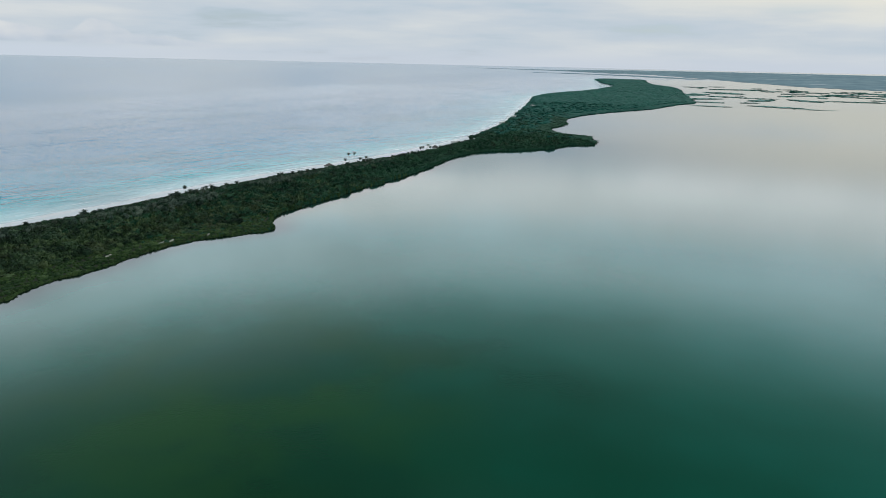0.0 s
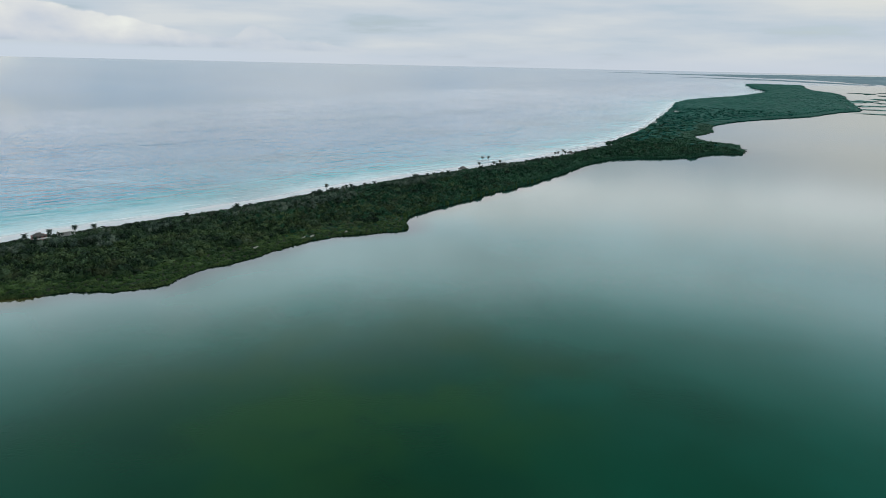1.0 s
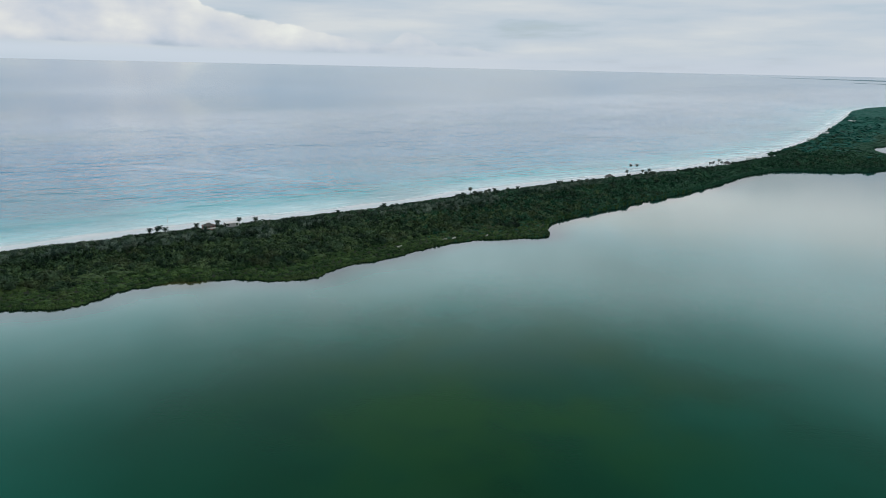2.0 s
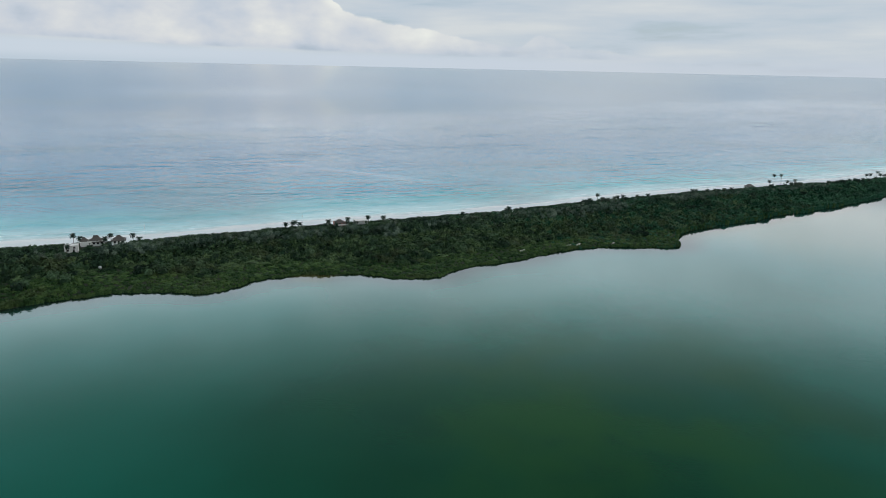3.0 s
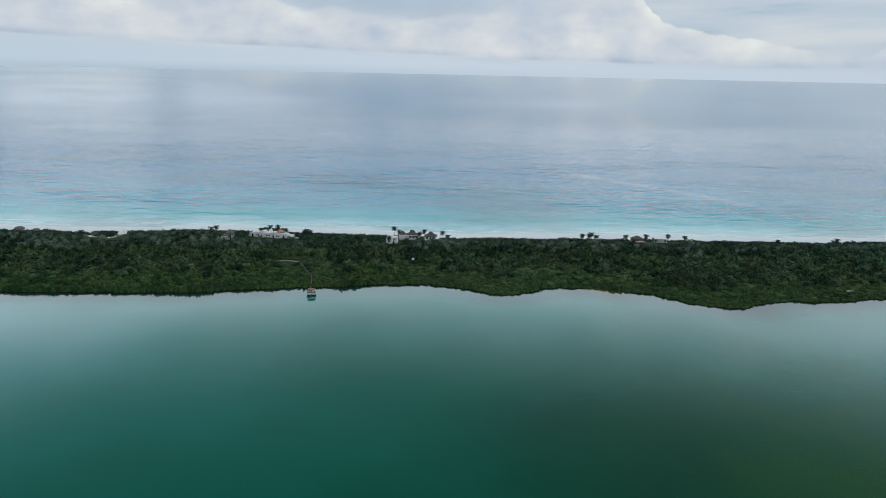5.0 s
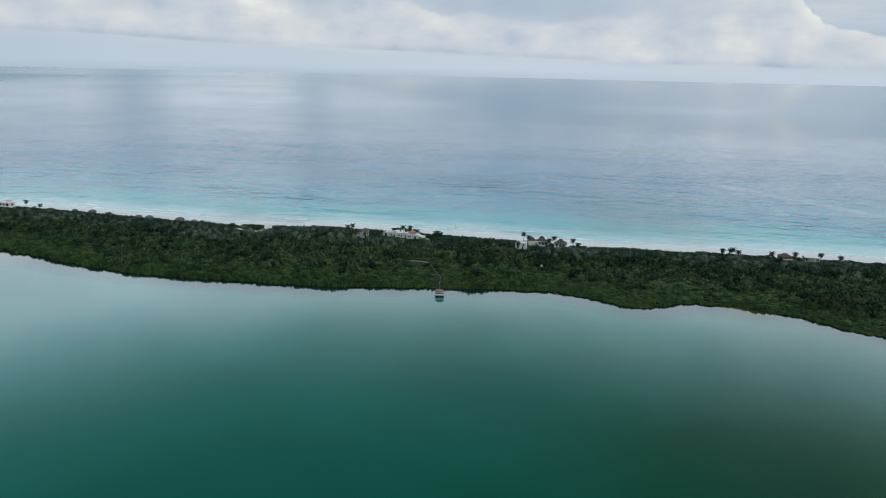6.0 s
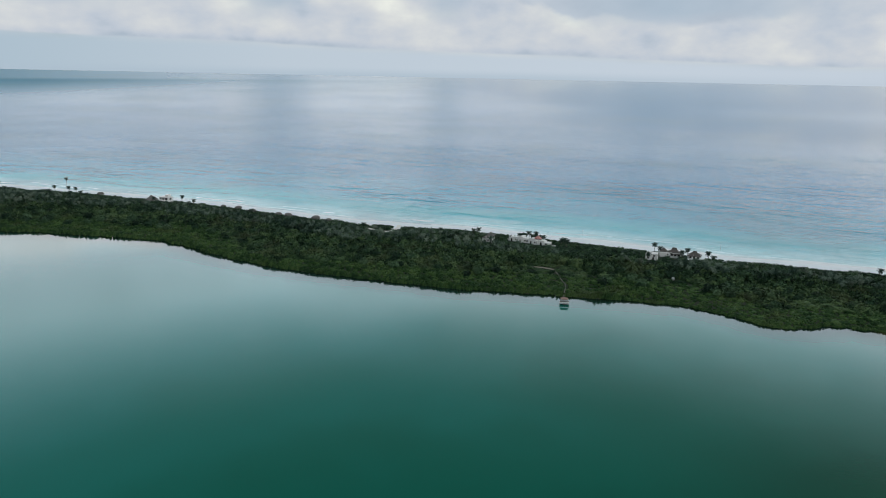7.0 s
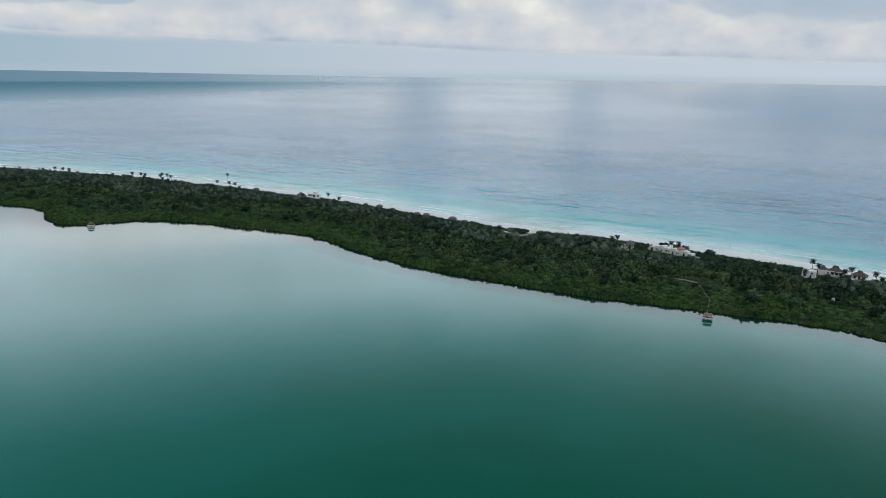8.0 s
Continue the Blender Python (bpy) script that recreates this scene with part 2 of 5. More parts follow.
def lagoon_material():
    m, k, b = material("lagoon_water")
    p = position(k)
    xyz = k.n.new("ShaderNodeSeparateXYZ")
    k.l.new(p, xyz.inputs[0])
    # dim steep view near the camera painted into the base colour, paler outwards
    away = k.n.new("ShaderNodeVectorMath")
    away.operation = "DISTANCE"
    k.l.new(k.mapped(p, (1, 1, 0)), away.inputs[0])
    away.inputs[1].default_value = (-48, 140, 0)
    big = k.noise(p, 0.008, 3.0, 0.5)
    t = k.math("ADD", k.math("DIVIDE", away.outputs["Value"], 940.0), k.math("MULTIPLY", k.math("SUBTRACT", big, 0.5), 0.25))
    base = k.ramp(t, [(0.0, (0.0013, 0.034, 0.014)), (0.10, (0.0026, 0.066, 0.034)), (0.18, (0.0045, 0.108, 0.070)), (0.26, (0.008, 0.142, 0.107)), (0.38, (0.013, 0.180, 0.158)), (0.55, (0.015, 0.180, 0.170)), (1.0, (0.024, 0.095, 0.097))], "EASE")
    # one olive weed bed on a shoal
    bed = k.n.new("ShaderNodeVectorMath")
    bed.operation = "DISTANCE"
    k.l.new(k.mapped(p, (1, 1, 0)), bed.inputs[0])
    bed.inputs[1].default_value = (-85, 235, 0)
    olive = k.math("MULTIPLY", k.span(bed.outputs["Value"], 25.0, 135.0, 1.0, 0.0), k.span(k.noise(p, 0.018, 3.0, 0.5), 0.35, 0.65, 0.15, 0.8))
    base = k.mix(olive, base, (0.018, 0.078, 0.013))
    # peaty dark margin, with the mangroves' dark reflection painted into its colour
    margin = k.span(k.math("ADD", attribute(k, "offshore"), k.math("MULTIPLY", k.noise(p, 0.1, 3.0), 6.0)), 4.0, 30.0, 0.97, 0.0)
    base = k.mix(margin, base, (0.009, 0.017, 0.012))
    shoal = k.n.new("ShaderNodeVectorMath")
    shoal.operation = "DISTANCE"
    k.l.new(k.mapped(p, (1, 1, 0)), shoal.inputs[0])
    shoal.inputs[1].default_value = (-267, 274, 0)
    base = k.mix(k.span(shoal.outputs["Value"], 6.0, 17.0, 0.8, 0.0), base, (0.085, 0.085, 0.030))
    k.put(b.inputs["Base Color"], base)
    b.inputs["Roughness"].default_value = 0.04
    b.inputs["IOR"].default_value = 1.42
    calm = k.noise(p, 0.9, 3.0, 0.6)
    wide = k.noise(p, 0.12, 2.0, 0.5)
    # the lee of the shore lies still
    lee = k.span(attribute(k, "offshore"), 15.0, 110.0, 0.06, 1.0)
    bump(k, b, k.math("MULTIPLY", lee, k.math("ADD", k.math("MULTIPLY", calm, 0.040), k.math("MULTIPLY", wide, 0.016))), 0.5, 1.0)
    return m


def ground_material():
    m, k, b = material("sand_and_litter")
    p = position(k)
    beach = attribute(k, "beach")
    fine = k.noise(p, 0.6, 6.0, 0.6)
    wide = k.noise(p, 0.06, 4.0, 0.5)
    sand = k.mix(wide, (0.77, 0.81, 0.82), (0.85, 0.88, 0.89))
    sand = k.mix(k.span(fine, 0.55, 0.8, 0.0, 0.2), sand, (0.55, 0.50, 0.43))
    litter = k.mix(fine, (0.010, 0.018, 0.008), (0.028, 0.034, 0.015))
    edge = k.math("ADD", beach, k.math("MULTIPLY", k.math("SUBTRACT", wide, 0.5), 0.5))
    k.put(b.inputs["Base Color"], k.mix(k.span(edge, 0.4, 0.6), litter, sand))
    b.inputs["Roughness"].default_value = 0.9
    bump(k, b, fine, 0.25, 0.6)
    return m


def leaf_material(name, dark, mid, light, warm):
    """Foliage: each plant has its own tone, stands differ, and single leaves vary a little."""
    m, k, b = material(name)
    p = position(k)
    leaf = k.n.new("ShaderNodeNewGeometry").outputs["Random Per Island"]
    plant = attribute(k, "tone")
    stand = k.noise(p, 0.03, 3.0, 0.5)
    mixv = k.math("ADD", k.math("MULTIPLY", leaf, 0.26), k.math("ADD", k.math("MULTIPLY", stand, 0.50), k.math("MULTIPLY", plant, 0.42)))
    col = k.ramp(mixv, [(0.38, dark), (0.60, mid), (0.88, light)])
    col = k.mix(k.span(k.noise(p, 0.05, 2.0), 0.52, 0.68, 0.0, 0.35), col, warm)
    k.put(b.inputs["Base Color"], col)
    b.inputs["Roughness"].default_value = 0.6
    b.inputs["Specular IOR Level"].default_value = 0.08
    return m


SEA_WATER, LAGOON_WATER, GROUND = sea_material(), lagoon_material(), ground_material()
SHRUB = leaf_material("shrub_leaves", (0.006, 0.017, 0.010), (0.029, 0.062, 0.032), (0.090, 0.150, 0.074), (0.058, 0.080, 0.040))
FRINGE = leaf_material("mangrove_leaves", (0.015, 0.042, 0.014), (0.046, 0.094, 0.028), (0.092, 0.154, 0.046), (0.092, 0.110, 0.044))
BUSH = leaf_material("bush_leaves", (0.008, 0.022, 0.011), (0.041, 0.080, 0.034), (0.108, 0.162, 0.066), (0.092, 0.102, 0.048))
PALM = leaf_material("palm_fronds", (0.012, 0.030, 0.020), (0.072, 0.114, 0.082), (0.185, 0.232, 0.170), (0.140, 0.150, 0.104))
# bluer leaf copies for plants farther off: distance haze painted into their colours
HAZY_FRINGE = leaf_material("hazy_mangroves", (0.020, 0.082, 0.046), (0.028, 0.100, 0.056), (0.042, 0.128, 0.068), (0.044, 0.112, 0.056))
MID_HAZE_LEAF = leaf_material("spit_woods", (0.009, 0.036, 0.020), (0.023, 0.082, 0.043), (0.058, 0.146, 0.074), (0.044, 0.088, 0.046))
HAZY_LEAF = leaf_material("hazy_woods", (0.010, 0.085, 0.064), (0.015, 0.106, 0.080), (0.026, 0.138, 0.100), (0.024, 0.122, 0.080))


def plain(name, colour, rough=0.8, spread=0.25, size=3.0, metal=0.0, relief=0.03):
    """A painted or raw surface with soiling at two scales."""
    m, k, b = material(name)
    p = position(k)
    f = k.math("ADD", k.math("MULTIPLY", k.noise(p, size, 5.0, 0.6), 0.6), k.math("MULTIPLY", k.noise(p, size * 0.15, 3.0), 0.4))
    lo = tuple(c * (1 - spread) for c in colour)
    hi = tuple(min(0.9, c * (1 + spread)) for c in colour)
    k.put(b.inputs["Base Color"], k.ramp(f, [(0.3, lo), (0.7, hi)]))
    b.inputs["Roughness"].default_value, b.inputs["Metallic"].default_value = rough, metal
    bump(k, b, f, relief, 0.6)
    return m


STUCCO = plain("white_stucco", (0.83, 0.81, 0.78), 0.85, 0.10)
SALMON = plain("salmon_stucco", (0.46, 0.23, 0.20), 0.85, 0.15)
THATCH = plain("palm_thatch", (0.088, 0.080, 0.073), 0.95, 0.45, 2.0, 0.0, 0.12)
GREY_THATCH = plain("weathered_thatch", (0.135, 0.128, 0.120), 0.95, 0.4, 2.0, 0.0, 0.12)
RED_THATCH = plain("red_brown_roof", (0.25, 0.165, 0.135), 0.9, 0.35, 2.0, 0.0, 0.08)
TIMBER = plain("weathered_timber", (0.20, 0.16, 0.125), 0.8, 0.35, 4.0)
GREY_BOARDS = plain("grey_green_boards", (0.125, 0.130, 0.105), 0.85, 0.3, 4.0)
PALE_TIMBER = plain("sun_bleached_boards", (0.22, 0.20, 0.175), 0.8, 0.3, 4.0)
BARK = plain("palm_bark", (0.16, 0.135, 0.11), 0.9, 0.35, 3.0)
PALE_STONE = plain("pale_limestone", (0.55, 0.52, 0.47), 0.9, 0.25, 1.5, 0.0, 0.1)
SAND_PATH = plain("bare_sand", (0.76, 0.73, 0.67), 0.95, 0.15, 0.6)
TRACK = plain("sand_track", (0.25, 0.225, 0.175), 0.95, 0.2, 0.6)
PLASTIC = plain("white_plastic", (0.68, 0.69, 0.68), 0.5, 0.08)


def far_land():
    """Wooded marsh flats with pale pools and channels, distance haze painted into the colours."""
    m, k, b = material("hazy_distant_land")
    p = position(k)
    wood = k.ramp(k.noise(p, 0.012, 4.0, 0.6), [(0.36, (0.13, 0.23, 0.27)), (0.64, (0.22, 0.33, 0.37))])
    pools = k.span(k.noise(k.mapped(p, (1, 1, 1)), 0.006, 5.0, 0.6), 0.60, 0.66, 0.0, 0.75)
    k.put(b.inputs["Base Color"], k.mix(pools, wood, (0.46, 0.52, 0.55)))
    b.inputs["Roughness"].default_value = 0.95
    return m


HAZY_LAND = far_land()
# marsh grass paled and blued by distance haze painted into its colour
HAZY_MARSH = plain("hazy_marsh_grass", (0.15, 0.30, 0.26), 0.95, 0.3, 0.02, 0.0, 0.0)


def glass():
    m, k, b = material("window_glass")
    b.inputs["Base Color"].default_value = (0.015, 0.02, 0.022, 1)
    b.inputs["Roughness"].default_value = 0.08
    return m


GLASS = glass()

# ---- the plan: two coast lines, south to north ----
EYE = 115.0
FLAT = 1500.0
LAGOON_NEAR = [(-1750, -4500), (-1100, -2500), (-720, -900), (-640, -600), (-603, -400), (-590, -357), (-552, -328), (-532, -310), (-528, -288),
               (-550, -250), (-551, -228), (-536, -180), (-507, -108), (-456, -58), (-423, -18), (-403, 16), (-386, 46), (-371, 77), (-358, 115),
               (-345, 146), (-331, 182), (-312, 204), (-289, 221), (-287, 245), (-277, 267), (-254, 289), (-226, 301), (-214, 313), (-208, 345), (-195, 368), (-182, 406),
               (-165, 438), (-140, 458), (-122, 470), (-122, 482), (-131, 506), (-129, 526)]
LAGOON_FAR = [(-111, 572), (-94, 607), (-80, 650), (-66, 670), (-51, 711), (-24, 780), (9, 884), (46, 954), (89, 972), (149, 1009), (184, 1060), (230, 1078),
              (242, 1120), (236, 1152), (250, 1195), (211, 1235), (195, 1293), (202, 1360), (240, 1440), (254, 1490), (264, 1584), (298, 1681), (376, 1824), (493, 1978),
              (614, 2125), (804, 2448), (890, 2560), (1020, 3017), (1240, 3768), (1420, 4416), (1535, 4955), (1600, 5600), (1850, 6700), (2100, 7600)]
COAST = [(-2200, -4500), (-1500, -2500), (-980, -900), (-900, -715), (-856, -561), (-836, -480), (-787, -324), (-749, -247), (-677, -112), (-637, -53),
         (-581, 23), (-553, 80), (-532, 128), (-507, 165), (-472, 219), (-430, 275), (-400, 330), (-359, 404), (-310, 481), (-283, 535), (-247, 613), (-197, 709),
         (-127, 824), (-67, 929), (-31, 1009), (40, 1184), (125, 1543), (234, 2155), (390, 2966), (776, 3810), (1118, 4775), (1200, 5400), (1341, 6270), (1613, 7700), (1900, 8000)]


def curve_through(points, step):
    """A smooth line through plan points, about step metres between neighbours."""
    p = np.array([points[0]] + list(points) + [points[-1]], float)
    out = []
    for i in range(1, len(p) - 2):
        a, b, c, d = p[i - 1], p[i], p[i + 1], p[i + 2]
        n = max(2, int(min(np.linalg.norm(c - b) / step, 40)))
        t = (np.arange(n) / n)[:, None]
        m1, m2 = (c - a) * 0.5, (d - b) * 0.5
        la = max(np.linalg.norm(b - a), 1e-6)
        lb = max(np.linalg.norm(c - b), 1e-6)
        lc = max(np.linalg.norm(d - c), 1e-6)
        m1 = m1 * min(1.0, 1.2 * lb / max(np.linalg.norm(m1), 1e-6))
        m2 = m2 * min(1.0, 1.2 * lb / max(np.linalg.norm(m2), 1e-6))
        out.append((2 * t**3 - 3 * t**2 + 1) * b + (t**3 - 2 * t**2 + t) * m1 + (-2 * t**3 + 3 * t**2) * c + (t**3 - t**2) * m2)
    out.append(p[-1:])
    return np.concatenate(out)


def ragged(line, size, reach):
    """Small bays and points along a shore."""
    out = line.copy()
    for i, (x, y) in enumerate(line):
        out[i, 0] += size * noise.noise((x / reach, y / reach, 3.1)) + 0.5 * size * noise.noise((x / reach * 3, y / reach * 3, 8.0))
        out[i, 1] += size * noise.noise((x / reach, y / reach, 7.7)) + 0.5 * size * noise.noise((x / reach * 3, y / reach * 3, 1.0))
    return out


LAG = ragged(curve_through(LAGOON_NEAR + LAGOON_FAR, 4.0), 2.6, 14.0)
SEA = curve_through(COAST, 8.0) + np.array((5.8, -3.9))
OUTLINE = np.concatenate([LAG, SEA[::-1]])


def line_distance(px, py, line):
    """Distance from many points to a line, in metres."""
    best = np.full(px.shape, 1e12)
    for (ax, ay), (bx, by) in zip(line[:-1], line[1:]):
        dx, dy = bx - ax, by - ay
        l2 = dx * dx + dy * dy
        if l2 < 1e-9:
            continue
        t = np.clip(((px - ax) * dx + (py - ay) * dy) / l2, 0, 1)
        np.minimum(best, (px - ax - t * dx) ** 2 + (py - ay - t * dy) ** 2, out=best)
    return np.sqrt(best)


def inside(px, py, ring):
    hit = np.zeros(px.shape, bool)
    ax, ay = ring[-1]
    for bx, by in ring:
        if ay != by:
            cut = (ay > py) != (by > py)
            hit ^= cut & (px < (bx - ax) * (py - ay) / (by - ay) + ax)
        ax, ay = bx, by
    return hit


# The sheet of ground and water is level to FLAT metres; past that it lifts by about two degrees, so that what lies
# at the true horizon stays within reach.
RISE = EYE / (4930.0 - FLAT - 500.0)
TABLE_R = np.concatenate([np.linspace(FLAT, 4900, 1200), np.linspace(4901, 4929.9, 400)])


def lift(r):
    return np.where(r < FLAT, 0.0, np.where(r < FLAT + 1000, RISE * (r - FLAT) ** 2 / 2000, RISE * (r - FLAT - 500)))


TABLE_D = TABLE_R / (1 - lift(TABLE_R) / EYE)


def far(x, y, z):
    """Where a thing of the level plan stands on the sheet."""
    d = np.maximum(np.hypot(x, y), 1e-6)
    r = np.where(d > FLAT, np.interp(d, TABLE_D, TABLE_R), d)
    k = r / d
    return x * k, y * k, lift(r) + z * k


def mesh_of(name, verts, faces, mats, smooth=True):
    """A mesh from arrays: faces all with the same number of corners."""
    me = bpy.data.meshes.new(name)
    verts, faces = np.asarray(verts, np.float32), np.asarray(faces, np.int32)
    n, c = faces.shape
    me.vertices.add(len(verts))
    me.vertices.foreach_set("co", verts.ravel())
    me.loops.add(n * c)
    me.loops.foreach_set("vertex_index", faces.ravel())
    me.polygons.add(n)
    me.polygons.foreach_set("loop_start", np.arange(0, n * c, c, dtype=np.int32))
    me.polygons.foreach_set("use_smooth", np.full(n, smooth))
    for q in mats:
        me.materials.append(q)
    me.update(calc_edges=True)
    return me


def give(me, name, values):
    a = me.attributes.new(name, "FLOAT", "POINT")
    a.data.foreach_set("value", np.asarray(values, np.float32))


# one polar sheet for sea bed and land, the same net for the water
angles = np.radians(np.concatenate([np.arange(48, 222, 0.42), np.arange(222, 408, 4.0)]))
radii = [0.01, 40.0, 80.0, 120.0, 160.0, 200.0]
while radii[-1] < 1050:
    radii.append(radii[-1] + (5.2 if radii[-1] >= 240 else 20.0))
while radii[-1] < FLAT:
    radii.append(radii[-1] * 1.012)
radii += list(np.interp(np.concatenate([np.arange(FLAT + 20, 4900, 20.0), np.arange(4900, 4930, 2.0)]), TABLE_R, TABLE_D))
radii = np.array(radii)
NA, NR = len(angles), len(radii)
GX = (radii[:, None] * np.cos(angles)[None, :]).ravel()
GY = (radii[:, None] * np.sin(angles)[None, :]).ravel()
i, j = np.meshgrid(np.arange(NR - 1), np.arange(NA), indexing="ij")
j2 = (j + 1) % NA
QUADS = np.stack([i * NA + j, (i + 1) * NA + j, (i + 1) * NA + j2, i * NA + j2], -1).reshape(-1, 4)
D_LAG, D_SEA, LAND = line_distance(GX, GY, LAG), line_distance(GX, GY, SEA), inside(GX, GY, OUTLINE)


def ground_height(d_lag, d_sea, land):
    dune = np.where(d_sea < 26, d_sea * 0.075, 1.95 + np.minimum((d_sea - 26) * 0.04, 0.8))
    bank = np.minimum(0.12 + d_lag * 0.035, 2.4)
    up = np.minimum(dune, bank)
    down = -np.minimum(0.02 + np.minimum(d_lag, d_sea) * 0.05, 2.5)
    return np.where(land, up, down)


GZ = ground_height(D_LAG, D_SEA, LAND)
fx, fy, fz = far(GX, GY, GZ)
near_land = (LAND | (np.minimum(D_LAG, D_SEA) < 120))[QUADS].any(1)
used, idx = np.unique(QUADS[near_land], return_inverse=True)
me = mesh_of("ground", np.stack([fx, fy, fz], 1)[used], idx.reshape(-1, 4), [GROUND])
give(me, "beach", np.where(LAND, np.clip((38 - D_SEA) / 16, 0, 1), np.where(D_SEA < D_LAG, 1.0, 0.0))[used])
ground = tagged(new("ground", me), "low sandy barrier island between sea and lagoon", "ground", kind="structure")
wx, wy, wz = far(GX, GY, 0.0)


def teal_belt(x, y):
    """How strongly the far sea is roughened and tinted teal: a belt whose outer edge lies some kilometres out, nearest
    in the south.
    """
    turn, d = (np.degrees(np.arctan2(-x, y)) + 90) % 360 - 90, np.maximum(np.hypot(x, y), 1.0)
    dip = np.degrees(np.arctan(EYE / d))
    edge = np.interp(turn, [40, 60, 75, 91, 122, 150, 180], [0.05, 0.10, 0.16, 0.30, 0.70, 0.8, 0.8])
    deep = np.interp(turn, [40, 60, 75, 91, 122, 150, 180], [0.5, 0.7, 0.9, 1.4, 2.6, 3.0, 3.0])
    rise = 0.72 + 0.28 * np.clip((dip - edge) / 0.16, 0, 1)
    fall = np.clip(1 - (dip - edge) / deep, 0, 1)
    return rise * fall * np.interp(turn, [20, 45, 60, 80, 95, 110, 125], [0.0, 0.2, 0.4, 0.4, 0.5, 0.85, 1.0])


on_sea = D_SEA < D_LAG
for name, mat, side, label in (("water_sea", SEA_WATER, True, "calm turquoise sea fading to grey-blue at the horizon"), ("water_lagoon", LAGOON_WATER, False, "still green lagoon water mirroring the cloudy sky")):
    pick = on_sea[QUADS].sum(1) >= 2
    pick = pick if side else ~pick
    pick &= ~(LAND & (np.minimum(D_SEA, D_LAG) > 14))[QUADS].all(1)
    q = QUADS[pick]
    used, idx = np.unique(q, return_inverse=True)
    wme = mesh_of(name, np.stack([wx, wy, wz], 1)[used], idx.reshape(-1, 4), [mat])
    give(wme, "offshore", np.where(LAND, -1, 1)[used] * (D_SEA if side else D_LAG)[used])
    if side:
        give(wme, "front", teal_belt(GX[used], GY[used]))
    tagged(new(name, wme), label, "water", kind="structure")

# ---- woods ----
rng = np.random.default_rng(7)


def along_island(spacing, y0, y1):
    """Uneven plan points on the land between two ys, about one per spacing squared."""
    out = []
    for a in np.arange(y0, y1, 60.0):
        b = min(a + 60.0, y1)
        seg = np.concatenate([LAG[(LAG[:, 1] > a - 40) & (LAG[:, 1] < b + 40)], SEA[(SEA[:, 1] > a - 60) & (SEA[:, 1] < b + 60)]])
        if len(seg) < 2:
            continue
        x0, x1 = seg[:, 0].min(), seg[:, 0].max()
        gx, gy = np.meshgrid(np.arange(x0, x1, spacing), np.arange(a, b, spacing))
        gx = gx.ravel() + rng.uniform(-0.5, 0.5, gx.size) * spacing
        gy = gy.ravel() + rng.uniform(-0.5, 0.5, gy.size) * spacing
        out.append(np.stack([gx, gy], 1))
    p = np.concatenate(out)
    p = p[inside(p[:, 0], p[:, 1], OUTLINE)]
    return p


def field(x, y, size, seed):
    return np.array([noise.noise((a / size, b / size, seed)) for a, b in zip(x, y)])


def clump(seed, leaves, flat, leaf):
    """A bush of several leafy lobes round a dark heart, one metre in radius and about one high."""
    r = np.random.default_rng(seed)
    lobes = [(0.0, 0.0, 0.55, 0.50)] + [(math.cos(a) * 0.52, math.sin(a) * 0.52, r.uniform(0.22, 0.5), r.uniform(0.36, 0.52)) for a in np.arange(5) * 2 * math.pi / 5 + r.uniform(0, 1.2)]
    v, f = [], []
    for q in range(leaves):
        cx, cy, cz, cr = lobes[q % len(lobes)]
        a, h = r.uniform(0, 2 * math.pi), r.uniform(-0.25, 1.0)
        ring = (1 - h * h) ** 0.5
        n = np.array([math.cos(a) * ring, math.sin(a) * ring, h])
        c = (np.array([cx, cy, cz]) + n * cr * r.uniform(0.85, 1.12)) * np.array([1, 1, flat])
        n = n + np.array([0, 0, 0.35]) + r.normal(0, 0.28, 3)
        n /= np.linalg.norm(n)
        u = np.cross(n, r.normal(0, 1, 3))
        u /= np.linalg.norm(u)
        w = np.cross(n, u)
        s = leaf * r.uniform(0.7, 1.35)
        k = len(v)
        v += [c + u * s, c - u * s * 0.55 + w * s * 0.75, c - u * s * 0.55 - w * s * 0.75]
        f.append((k, k + 1, k + 2))
    k = len(v)
    sides = 5
    for q in range(sides):
        a = 2 * math.pi * q / sides
        v.append(np.array([math.cos(a) * 0.7, math.sin(a) * 0.7, 0.0]))
    for q in range(sides):
        a = 2 * math.pi * (q + 0.5) / sides
        v.append(np.array([math.cos(a) * 0.55, math.sin(a) * 0.55, 0.5 * flat]))
    v.append(np.array([0, 0, 0.72 * flat]))
    for q in range(sides):
        p = (q + 1) % sides
        f += [(k + q, k + p, k + sides + q), (k + p, k + sides + p, k + sides + q), (k + sides + q, k + sides + p, k + 2 * sides)]
    return np.array(v), np.array(f)


def dome(seed):
    """A lumpy closed crown for woods far off, one metre in radius and high."""
    v, f, sides = [], [], 8
    for lv, (r, h) in enumerate(((0.9, 0.0), (1.0, 0.42), (0.72, 0.82))):
        for q in range(sides):
            a = 2 * math.pi * (q + 0.5 * lv) / sides
            k = 1 + 0.30 * noise.noise((math.cos(a) * 1.6 + seed, math.sin(a) * 1.6, h * 2))
            v.append((math.cos(a) * r * k, math.sin(a) * r * k, h * (0.9 + 0.2 * k)))
    v.append((0.0, 0.0, 1.0 + 0.2 * noise.noise((seed, 0, 0))))
    for lv in (0, 1):
        for q in range(sides):
            a, b = lv * sides + q, lv * sides + (q + 1) % sides
            f += [(a, b, a + sides), (b, b + sides, a + sides)]
    f += [(2 * sides + q, 2 * sides + (q + 1) % sides, 3 * sides) for q in range(sides)]
    return np.array(v), np.array(f)


